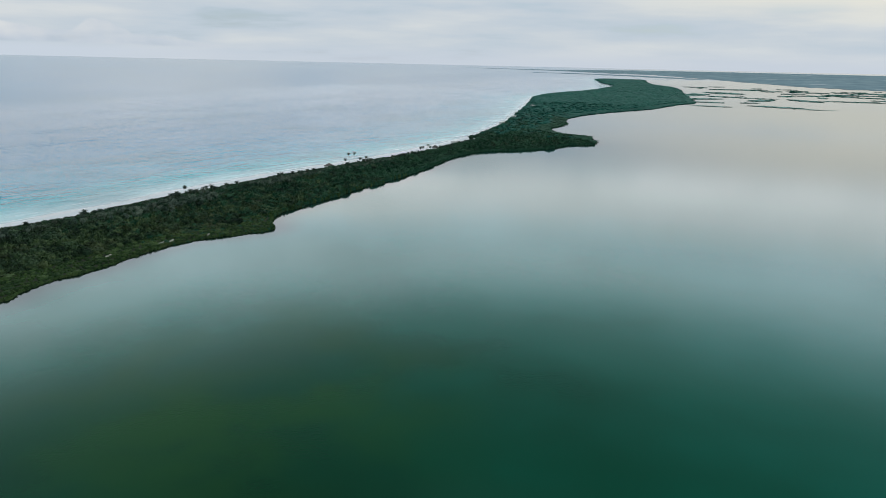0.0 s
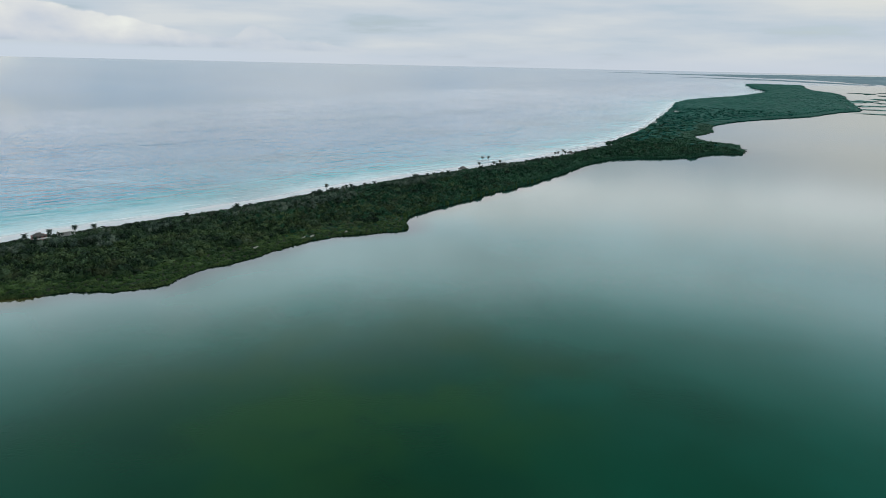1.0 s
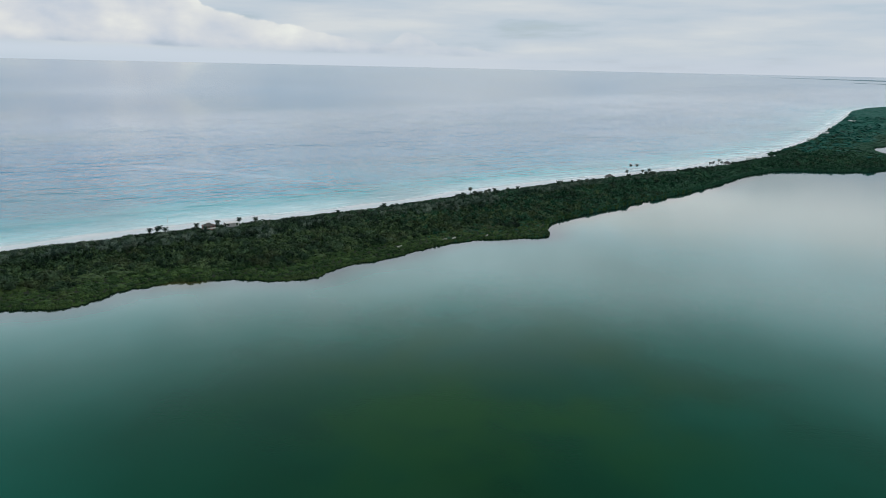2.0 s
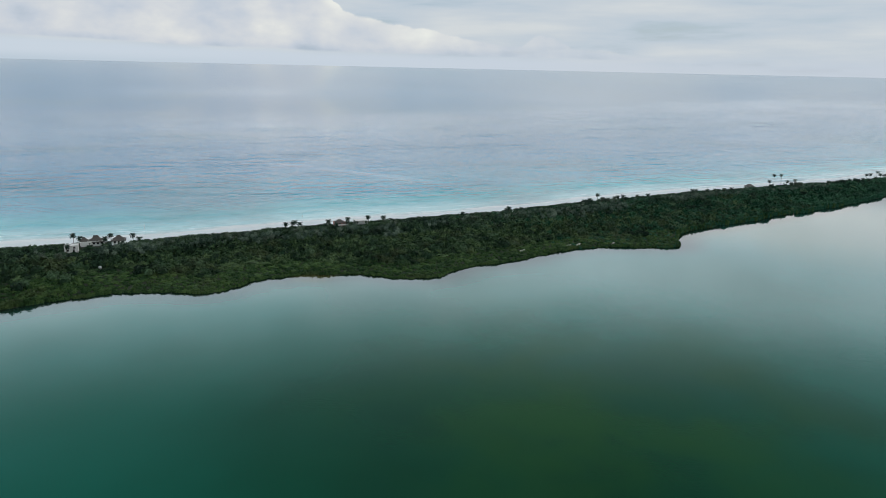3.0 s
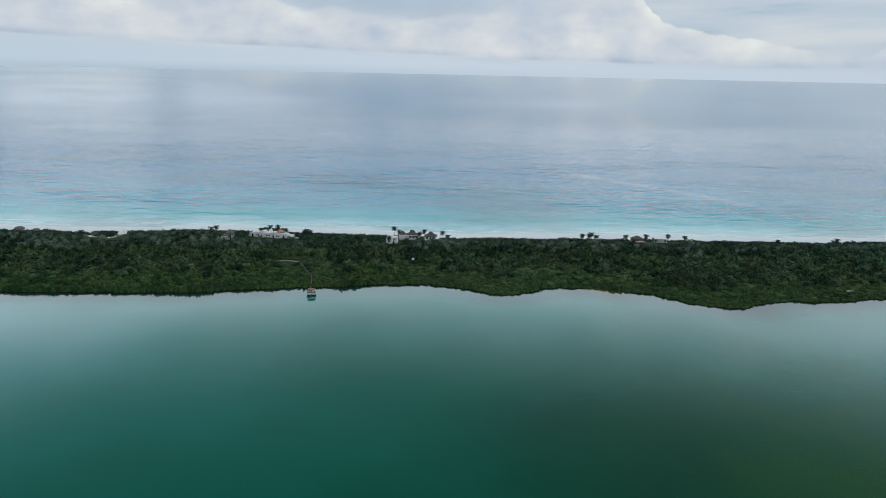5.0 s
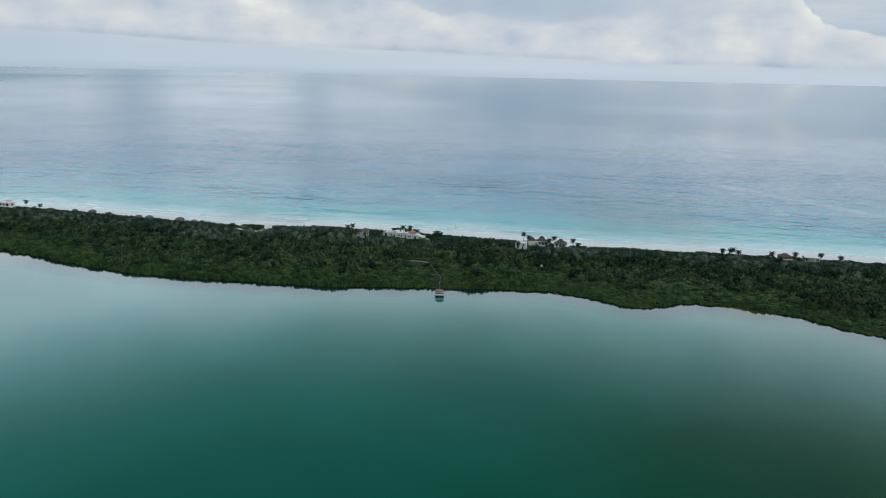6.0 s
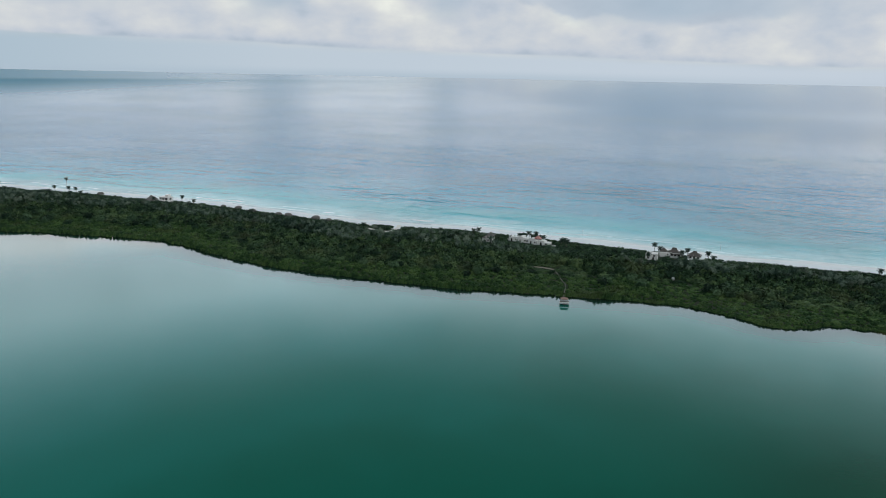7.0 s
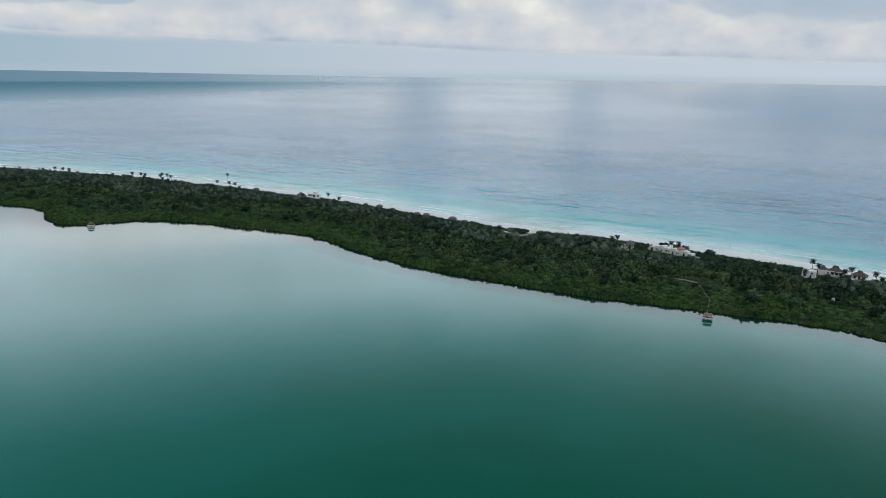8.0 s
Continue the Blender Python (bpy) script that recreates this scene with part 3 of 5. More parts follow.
def stamp(templates, xyz, wide, high, which=None):
    """Many turned, scaled copies of a few shapes as one vertex and one face array."""
    vs, fs, tones, base = [], [], [], 0
    which = rng.integers(0, len(templates), len(xyz)) if which is None else which
    turn = rng.uniform(0, 2 * math.pi, len(xyz))
    for q, (tv, tf) in enumerate(templates):
        m = which == q
        n = int(m.sum())
        if not n:
            continue
        c, s = np.cos(turn[m])[:, None], np.sin(turn[m])[:, None]
        x = (tv[None, :, 0] * c - tv[None, :, 1] * s) * wide[m][:, None] + xyz[m, 0][:, None]
        y = (tv[None, :, 0] * s + tv[None, :, 1] * c) * wide[m][:, None] + xyz[m, 1][:, None]
        z = tv[None, :, 2] * high[m][:, None] + xyz[m, 2][:, None]
        vs.append(np.stack([x, y, z], -1).reshape(-1, 3))
        fs.append((tf[None] + (np.arange(n) * len(tv))[:, None, None] + base).reshape(-1, 3))
        tones.append(np.repeat(rng.random(n), len(tv)))
        base += n * len(tv)
    return np.concatenate(vs), np.concatenate(fs), np.concatenate(tones)


def height_at(x, y):
    dl, ds = line_distance(x, y, LAG), line_distance(x, y, SEA)
    return ground_height(dl, ds, np.ones(x.shape, bool)), dl, ds


def growth(name, stamped, mat, label, category, smooth=False):
    """One joined mass of plants."""
    v, f, tone = stamped
    me = mesh_of(name, v, f, [mat], smooth)
    give(me, "tone", tone)
    return tagged(new(name, me), label, category, kind="stuff")


# clearings for houses, yards and tracks: x, y, radius
CLEARINGS = [(-412, 217, 6), (-417, 231, 8), (-410, 246, 7), (-406, 240, 4), (-472, 119, 6), (-472, 141, 7), (-466, 150, 8), (-459, 158, 7), (-333, 368, 6), (-325, 382, 6),
             (-653, -144, 5), (-649, -131, 6), (-367, 207, 3), (-350, 133, 2), (-354, 135, 2), (-359, 137, 2.2), (-363, 138.5, 2.2), (-367, 140, 2.2), (-372, 140.5, 2.2), (-377, 141, 2.2), (-383, 142, 2.2), (-389, 143, 2.4), (-397, 142, 4), (-402, 134, 4),
             (-536, 41, 3), (-529, 41, 3), (-522, 41, 3), (-516, 45, 3), (-512, 51, 3.5), (-513, 56, 3.5), (-519, 60, 4), (-526, 63, 5), (-533, 65, 5), (-134, 770, 5), (-256, 335, 2.5), (-345, 131, 2)]
# places where the growth stays low: x, y, radius, height
LOWS = [(-385, 140, 22, 1.3), (-364, 138, 12, 1.4), (-506, 42, 8, 0.6), (-502, 52, 9, 0.6), (-510, 62, 7, 0.7), (-514, 38, 6, 0.7), (-456, 136, 15, 1.8), (-448, 148, 16, 1.8), (-443, 160, 14, 1.8), (-460, 114, 10, 2.4), (-401, 210, 12, 2.1), (-402, 224, 13, 2.1), (-398, 238, 12, 2.1),
        (-322, 364, 9, 3.0), (-314, 378, 8, 3.0), (-358, 203, 9, 1.8), (-395, 130, 14, 1.5)]


def cleared(x, y):
    keep = np.ones(x.shape, bool)
    for cx, cy, r in CLEARINGS:
        keep &= np.hypot(x - cx, y - cy) > r
    return keep


def woods():
    bushes = [clump(s, 42, 1.0, 0.25) for s in range(8)]
    p = np.concatenate([along_island(2.55, -620, 700), along_island(3.4, 700, 1120)])
    x, y = p[:, 0], p[:, 1]
    z, dl, ds = height_at(x, y)
    stand = field(x, y, 38.0, 2.0)
    edge = 29 + 7 * field(x, y, 25.0, 5.0)
    hollow = field(x, y, 8.0, 17.0)
    keep = (ds > edge) & cleared(x, y) & (dl > 0.3) & ((hollow > -0.42) | (dl < 30))
    x, y, z, dl, ds, stand = (q[keep] for q in (x, y, z, dl, ds, stand))
    fringe_w = np.maximum(7, np.where(y > 510, 9, np.where(y > 230, 22, 33)) + np.where(y > 510, 4, np.where(y > 230, 10, 26)) * field(x, y, 80.0, 9.0) + 5 * field(x, y, 14.0, 3.0))
    low = dl < fringe_w
    grow = np.clip((dl - fringe_w) / 12, 0, 1)
    size = np.where(low, rng.uniform(0.9, 1.1, len(x)), rng.uniform(0.75, 1.3, len(x)))
    mound = np.clip(field(x, y, 13.0, 31.0) * 1.6, -0.6, 1.0)
    tall = np.where(low, (1.25 + 0.25 * stand + 0.3 * mound) * np.where(y < 190, 1.5, 1.0), 2.3 + 1.4 * grow + 1.5 * stand + 1.1 * mound) * size
    tall = np.maximum(tall, 0.8)
    for lx, ly, lr, lh in LOWS:
        near = np.hypot(x - lx, y - ly) < lr
        tall[near] = np.minimum(tall[near], lh * size[near])
    mid = ~low & (ds / (ds + dl) > 0.50 + 0.10 * field(x, y, 45.0, 12.0))
    wide = np.where(low, 1.6, np.where(mid, 2.3, 2.0)) * np.clip(rng.lognormal(0, 0.35, len(x)), 0.6, 2.2) * np.where(y > 700, 1.3, 1.0)
    tall *= np.clip((wide / 1.9) ** 0.35, 0.75, 1.25)
    # salt wind keeps the seaward edge low
    # palms crowd out the bushes in their belt
    tall = np.where(~low & ~mid & (y < 800), tall * 0.72, tall)
    tall = np.where(ds < 55, np.minimum(tall, 2.7 + np.clip(ds - 38, 0, 20) * 0.06), tall)
    # a close row of small bushes at the water's edge
    e = ragged(curve_through(LAGOON_NEAR + LAGOON_FAR[:12], 1.3), 2.6, 14.0)
    e = e[(e[:, 1] > -620) & (e[:, 1] < 1120)]
    e = np.concatenate([e + rng.uniform(-0.8, 0.8, e.shape) for _ in range(3)])
    ez, el, es = height_at(e[:, 0], e[:, 1])
    wide = np.where(dl < 4, np.minimum(wide, 1.1), wide)
    x, y, z = np.concatenate([x, e[:, 0]]), np.concatenate([y, e[:, 1]]), np.concatenate([z, np.zeros(len(e))])
    wide = np.concatenate([wide, rng.uniform(0.9, 1.5, len(e))])
    tall = np.concatenate([tall, rng.uniform(1.0, 1.9, len(e)) * np.where(e[:, 1] > 510, 2.1, np.where(e[:, 1] < 190, 1.5, 1.0)) * (1 + 0.8 * np.clip(field(e[:, 0], e[:, 1], 18.0, 8.0), -0.4, 1))])
    mid = np.concatenate([mid, np.zeros(len(e), bool)])
    low = np.concatenate([low, np.ones(len(e), bool)])
    xyz = np.stack([x, y, z - 0.1], 1)
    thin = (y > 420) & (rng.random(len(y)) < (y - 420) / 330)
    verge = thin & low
    growth("distant_scrub", stamp(bushes, xyz[thin & ~low], wide[thin & ~low], tall[thin & ~low]), MID_HAZE_LEAF, "deep green scrub farther up the spit", "woods")
    growth("distant_fringe", stamp(bushes, xyz[verge], wide[verge], tall[verge]), HAZY_FRINGE, "yellow-green mangrove verge farther up the spit", "mangroves")
    low, mid, tallwood = low & ~thin, mid & ~thin, ~low & ~mid & ~thin
    growth("mangrove_fringe", stamp(bushes, xyz[low], wide[low], tall[low]), FRINGE, "low yellow-green mangrove scrub along the lagoon shore", "mangroves")
    growth("bush_belt", stamp(bushes, xyz[mid], wide[mid], tall[mid] * 0.92), BUSH, "rounded olive green bushes between mangroves and palms", "bushes")
    growth("shrub_woods", stamp(bushes, xyz[tallwood], wide[tallwood], tall[tallwood]), SHRUB, "dense dark green coastal woods on the sand spit", "woods")
    # broad single crowns standing out of the woods
    p = along_island(9.0, -620, 1120)
    x, y = p[:, 0], p[:, 1]
    z, dl, ds = height_at(x, y)
    keep = (ds > 55) & (dl > 22) & cleared(x, y) & (rng.random(len(x)) < np.where(ds / (ds + dl) > 0.48, 0.6, 0.15))
    for lx, ly, lr, _ in LOWS:
        keep &= np.hypot(x - lx, y - ly) > lr + 4
    x, y, z = x[keep], y[keep], z[keep]
    crowns = [clump(s + 20, 130, 1.0, 0.175) for s in range(5)]
    big = rng.uniform(2.6, 4.6, len(x))
    growth("broad_trees", stamp(crowns, np.stack([x, y, z + 0.8], 1), big, big * rng.uniform(0.9, 1.25, len(x))), SHRUB, "round dark green broadleaf crowns among the scrub", "trees")
    # knee-high dune scrub at the back of the beach
    p = along_island(2.2, -620, 900)
    x, y = p[:, 0], p[:, 1]
    z, dl, ds = height_at(x, y)
    keep = (ds > 21 + 5 * field(x, y, 22.0, 6.0)) & (ds < 34) & cleared(x, y) & (rng.random(len(x)) < 0.85)
    x, y, z = x[keep], y[keep], z[keep]
    size = rng.uniform(0.7, 1.5, len(x)) * np.where((y > -260) & (y < 30), 1.5, 1.0)
    growth("dune_scrub", stamp(bushes, np.stack([x, y, z - 0.05], 1), size * 1.2, size), SHRUB, "low green dune scrub behind the beach", "scrub")
    # farther up the spit
    lumps = [dome(s * 3.7) for s in range(6)]
    far_bushes = [clump(s + 60, 22, 1.0, 0.42) for s in range(5)]
    p = np.concatenate([along_island(6.2, 1120, 1800), along_island(10.5, 1800, 3200), along_island(20.0, 3200, 7900)])
    x, y = p[:, 0], p[:, 1]
    z, dl, ds = height_at(x, y)
    keep = ds > 14
    x, y, z, dl = x[keep], y[keep], z[keep], dl[keep]
    d = np.hypot(x, y)
    wide = np.clip(d / 230, 4.6, 24) * rng.uniform(0.8, 1.3, len(x))
    tall = np.where(dl < 35, 2.2, 5.0) * rng.uniform(0.8, 1.2, len(x))
    tx, ty, tz = far(x, y, z)
    k = np.hypot(tx, ty) / d
    near = d < 2300
    at = np.stack([tx, ty, tz], 1)
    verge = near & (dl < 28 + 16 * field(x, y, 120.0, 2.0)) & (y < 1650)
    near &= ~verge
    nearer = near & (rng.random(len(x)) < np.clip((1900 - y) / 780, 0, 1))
    growth("spit_woods", stamp(bushes, at[nearer], (wide * k)[nearer] * 1.1, (tall * k)[nearer]), MID_HAZE_LEAF, "deep green woods where the spit widens", "woods")
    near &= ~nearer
    growth("headland_woods", stamp(lumps, at[near], (wide * k)[near] * 1.2, (tall * k)[near] * 0.9), HAZY_LEAF, "haze-tinted green woods on the far end of the spit", "woods", True)
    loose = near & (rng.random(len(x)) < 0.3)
    growth("headland_bushes", stamp(far_bushes, at[loose], (wide * k)[loose], (tall * k)[loose] * 1.15), HAZY_LEAF, "leafy crowns standing out of the headland woods", "woods")
    growth("headland_fringe", stamp(far_bushes, at[verge], (wide * k)[verge] * 1.1, (tall * k)[verge]), HAZY_FRINGE, "yellow-green mangroves round the headland", "mangroves")
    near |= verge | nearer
    growth("hazy_woods", stamp(lumps, at[~near], (wide * k)[~near] * 1.2, (tall * k)[~near] * 0.9), HAZY_LEAF, "haze-tinted green woods on the distant headland", "woods", True)


woods()


# ---- distant land and marsh ----
def sheet_of(rows_, mat, name, label, category):
    """A land sheet from rows of plan points, each row as long as the others, laid 1 m over the water."""
    nr, nc = len(rows_), len(rows_[0])
    p = np.array(rows_, float).reshape(-1, 2)
    x, y, z = far(p[:, 0], p[:, 1], 0.9)
    f = [(a * nc + b, a * nc + b + 1, (a + 1) * nc + b + 1, (a + 1) * nc + b) for a in range(nr - 1) for b in range(nc - 1)]
    return tagged(new(name, mesh_of(name, np.stack([x, y, z], 1), f, [mat])), label, category, kind="structure")


def bearing_land(name, label, marks, ragged_by=0.12, seed=1.0):
    """A low coast, given by bearing (degrees right of +y), near and far distance in metres."""
    b = np.array([m[0] for m in marks])
    fine = np.linspace(b[0], b[-1], 160)
    near = np.exp(np.interp(fine, b, np.log([m[1] for m in marks])))
    back = np.exp(np.interp(fine, b, np.log([m[2] for m in marks])))
    wob = np.array([noise.noise((q * 1.1, seed, 0)) + 0.5 * noise.noise((q * 4, seed, 3)) for q in fine])
    wob2 = np.array([noise.noise((q * 1.3, seed, 9)) for q in fine])
    near, back = near * (1 + ragged_by * wob), back * (1 + ragged_by * 0.6 * wob2)
    back = np.maximum(back, near * 1.01)
    rows_ = []
    for t in np.linspace(0, 1, 9):
        d = near * (back / near) ** t
        rows_.append([(dd * math.sin(radians(q)), dd * math.cos(radians(q))) for dd, q in zip(d, fine)])
    return sheet_of(rows_, HAZY_LAND, name, label, "coast")


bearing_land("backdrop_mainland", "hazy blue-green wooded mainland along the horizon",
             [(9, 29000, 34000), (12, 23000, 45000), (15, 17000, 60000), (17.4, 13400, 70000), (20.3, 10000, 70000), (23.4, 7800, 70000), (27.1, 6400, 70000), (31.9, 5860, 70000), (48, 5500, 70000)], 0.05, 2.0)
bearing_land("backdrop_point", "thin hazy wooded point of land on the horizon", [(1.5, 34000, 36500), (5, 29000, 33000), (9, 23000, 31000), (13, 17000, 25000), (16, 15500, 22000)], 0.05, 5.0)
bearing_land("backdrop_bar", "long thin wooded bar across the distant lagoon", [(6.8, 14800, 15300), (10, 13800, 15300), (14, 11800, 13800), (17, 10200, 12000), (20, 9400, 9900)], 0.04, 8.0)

# low mangrove islets: bearing, distance, half width, half depth (metres)
ISLETS = [(20.5, 2520, 70, 14), (25.0, 2640, 95, 26), (27.6, 2560, 70, 10), (24.0, 3190, 55, 70), (23.8, 3420, 90, 18), (21.6, 3480, 95, 30), (26.8, 3330, 75, 55), (28.4, 3390, 60, 15),
          (27.3, 4080, 105, 50), (27.9, 3800, 22, 55), (30.3, 3420, 90, 28), (32.6, 4300, 120, 95), (29.6, 4380, 130, 60), (21.3, 4050, 110, 90), (22.6, 4900, 150, 80), (27.0, 4720, 110, 45),
          (19.0, 3650, 90, 120), (19.8, 3150, 90, 40), (31.6, 4900, 160, 90), (35.0, 3300, 90, 40), (36.5, 3900, 160, 70), (25.6, 3900, 40, 20), (20.3, 2830, 60, 22), (24.6, 4700, 60, 60), (29.0, 4900, 50, 40), (33.5, 3700, 60, 60), (31.2, 4050, 40, 40), (23.2, 2900, 40, 20), (26.0, 4350, 60, 45)]

scatter_of = random.Random(41)
ISLETS = [(q, d, w, h * 1.5) for q, d, w, h in ISLETS]
ISLETS += [(scatter_of.uniform(18.5, 37), scatter_of.uniform(3300, 5600), scatter_of.uniform(20, 85), scatter_of.uniform(12, 60)) for _ in range(34)]


def islets():
    lumps = [dome(s * 2.3 + 50) for s in range(4)]
    gx, gs, gw = [], [], []
    for n, (q, d, w, h) in enumerate(ISLETS):
        side = Vector((math.cos(radians(q)), -math.sin(radians(q))))
        out = Vector((math.sin(radians(q)), math.cos(radians(q))))
        rows_ = []
        cols = np.linspace(-1, 1, 33)
        lean = rng.uniform(-1.2, 1.2)
        edge = [max(0.02, (1 - abs(c) ** 2.2)) * (1 + 0.7 * noise.noise((c * 3, n * 7.0, 1))) for c in cols]
        edge2 = [max(0.02, (1 - abs(c) ** 2.2)) * (1 + 0.7 * noise.noise((c * 3, n * 7.0, 5))) for c in cols]
        for t in np.linspace(-1, 1, 5):
            row = []
            for c, e, e2 in zip(cols, edge, edge2):
                a = t * h * (e if t < 0 else e2) + lean * h * c
                p = out * d + side * (c * w) + out * a
                row.append((p.x, p.y))
            rows_.append(row)
        sheet_of(rows_, HAZY_MARSH, "islet", "low marshy mangrove islet in the lagoon", "islet")
        m = int(np.clip(w * h / 160, 4, 36))
        for _ in range(m):
            c, t = rng.uniform(-0.95, 0.95), rng.uniform(-0.9, 0.9)
            e = np.interp(c, cols, edge if t < 0 else edge2)
            p = out * d + side * (c * w) + out * (t * h * e + lean * h * c)
            gx.append((p.x, p.y))
            gw.append(rng.uniform(2.5, 6) * d / 3500)
            gs.append(rng.uniform(0.4, 1.1))
    g = np.array(gx)
    x, y, z = far(g[:, 0], g[:, 1], 0.8)
    growth("islet_scrub", stamp(lumps, np.stack([x, y, z], 1), np.array(gw), np.array(gs)), HAZY_LEAF, "low haze-tinted green scrub on the marsh islets", "scrub", True)


islets()


# ---- helpers for things ----
def part(name, bm, mat, parent=None, label=""):
    me = bpy.data.meshes.new(name)
    bm.to_mesh(me)
    bm.free()
    me.materials.append(mat)
    ob = new(name, me)
    if parent is not None:
        ob.parent = parent
    if label:
        tagged(ob, label)
    return ob


def thing(name, m, label, category, group=""):
    ob = new(name)
    ob.empty_display_size = 0.5
    ob.matrix_basis = m
    return tagged(ob, label, category, group)


def box(bm, x0, x1, y0, y1, z0, z1, bevel=0.0):
    r = bmesh.ops.create_cube(bm, size=1.0)
    for v in r["verts"]:
        v.co = Vector((x0 + (v.co.x + 0.5) * (x1 - x0), y0 + (v.co.y + 0.5) * (y1 - y0), z0 + (v.co.z + 0.5) * (z1 - z0)))
    if bevel:
        bmesh.ops.bevel(bm, geom=list({e for v in r["verts"] for e in v.link_edges}), offset=bevel, segments=1, affect="EDGES")
    return bm


def boxes(*list_, bevel=0.0):
    bm = bmesh.new()
    for q in list_:
        box(bm, *q, bevel=bevel)
    return bm


def tube(bm, a, b, ra, rb, sides=7):
    a, b = Vector(a), Vector(b)
    turn = (b - a).to_track_quat("Z", "Y")
    rings = []
    for c, r in ((a, ra), (b, rb)):
        rings.append([bm.verts.new(c + turn @ Vector((math.cos(2 * math.pi * s / sides) * r, math.sin(2 * math.pi * s / sides) * r, 0))) for s in range(sides)])
    for s in range(sides):
        bm.faces.new((rings[0][s], rings[0][(s + 1) % sides], rings[1][(s + 1) % sides], rings[1][s]))
    bm.faces.new(rings[0][::-1])
    bm.faces.new(rings[1])
    return bm


def hip_roof(w, d, z, h, ridge, sag=0.25, horns=0.0, thick=0.28, seed=1):
    """A thatched hip roof with slightly hollow slopes, a shaggy eave and a raised ridge."""
    bm = bmesh.new()
    levels, side = 6, 6
    rings = []
    for q in range(levels + 1):
        t = q / levels
        up = t - sag * t * (1 - t)
        x, y = w / 2 * (1 - t) + ridge / 2 * t, d / 2 * (1 - t) + 0.12 * t
        ring = []
        for (ax, ay), (bx, by) in zip(((-x, -y), (x, -y), (x, y), (-x, y)), ((x, -y), (x, y), (-x, y), (-x, -y))):
            for s in range(side):
                u = s / side
                px, py = ax + (bx - ax) * u, ay + (by - ay) * u
                wob = 0.10 * noise.noise((px * 1.7 + seed, py * 1.7, t * 5)) * (1 - 0.6 * t)
                end = horns * max(0.0, abs(px) / max(x, 0.01) - 0.6) * 2.5 if q == levels else 0.0
                ring.append(bm.verts.new((px * (1 + wob * 0.3), py * (1 + wob * 0.3), z + h * up + wob + end)))
        rings.append(ring)
    low = [bm.verts.new((v.co.x * 0.96, v.co.y * 0.96, v.co.z - thick - 0.08 * (i % 2))) for i, v in enumerate(rings[0])]
    n = len(low)
    for a, b in zip([low] + rings[:-1], rings):
        for s in range(n):
            bm.faces.new((a[s], a[(s + 1) % n], b[(s + 1) % n], b[s]))
    bm.faces.new(rings[-1])
    bm.faces.new(low[::-1])
    return bm


def wall_with_openings(bm, length, z0, z1, thick, holes):
    """A wall along x, centred, with rectangular holes (x0, x1, z0, z1) left open."""
    xs = sorted({-length / 2, length / 2, *(h[0] for h in holes), *(h[1] for h in holes)})
    for a, b in zip(xs[:-1], xs[1:]):
        cuts = sorted((h[2], h[3]) for h in holes if h[0] <= a + 1e-6 and h[1] >= b - 1e-6)
        z = z0
        for c, e in cuts:
            if c > z + 1e-4:
                box(bm, a, b, -thick / 2, thick / 2, z, c)
            z = e
        if z1 > z + 1e-4:
            box(bm, a, b, -thick / 2, thick / 2, z, z1)
    return bm


def house_body(parent, w, d, z0, z1, mat, front=(), sides=(), label=""):
    """Four walls with real openings and panes, as parts of a house. Front faces -y."""
    th = 0.25
    for name, length, m, holes in (("wall", w, pose(0, -d / 2 + th / 2, 0), front), ("wall", w, pose(0, d / 2 - th / 2, 0), ()),
                                   ("wall", d - 2 * th, pose(w / 2 - th / 2, 0, 0, 0, 0, 90), sides), ("wall", d - 2 * th, pose(-w / 2 + th / 2, 0, 0, 0, 0, 90), sides)):
        ob = part(name, wall_with_openings(bmesh.new(), length, z0, z1, th, holes), mat, parent, label)
        ob.matrix_basis = m
        for a, b, c, e in holes:
            win = part("window", boxes((a, b, -0.05, 0.0, c, e)), GLASS, ob)
            part("window_frame", boxes((a, a + 0.07, -0.09, -0.055, c, e), (b - 0.07, b, -0.09, -0.055, c, e), (a + 0.07, b - 0.07, -0.09, -0.055, c, c + 0.07), (a + 0.07, b - 0.07, -0.09, -0.055, e - 0.07, e)), TIMBER, ob)
            win["label"] = "dark window pane"


def ground_z(x, y):
    near = []
    for line in (LAG, SEA):
        a, d = line[:-1], np.diff(line, axis=0)
        t = np.clip(((x - a[:, 0]) * d[:, 0] + (y - a[:, 1]) * d[:, 1]) / np.maximum((d * d).sum(1), 1e-9), 0, 1)
        near.append(np.hypot(x - a[:, 0] - t * d[:, 0], y - a[:, 1] - t * d[:, 1]).min())
    return float(ground_height(near[0], near[1], True))


def site(x, y, turn):
    return pose(x, y, ground_z(x, y) - 0.05, 0, 0, turn)


# ---- houses among the trees ----
def villa_block():
    t = thing("house", site(-412, 216, 56), "white stucco house block with flat parapet roof among trees", "house", "beach villa")
    house_body(t, 7.4, 6.0, 0, 4.4, STUCCO, ((-2.6, -1.6, 2.6, 3.7), (1.2, 2.4, 2.6, 3.7), (-2.4, -1.2, 0.9, 2.2), (0.8, 1.8, 0.0, 2.1)), ((-1.0, 1.0, 2.6, 3.7),))
    part("roof", boxes((-3.2, 3.2, -2.7, 2.7, 3.95, 4.1)), STUCCO, t, "flat white roof deck")
    part("parapet", boxes((-3.5, -1.4, -2.98, -2.76, 4.4, 4.8)), STUCCO, t)
    part("parapet", boxes((2.0, 3.5, -2.98, -2.76, 4.4, 4.6)), STUCCO, t)


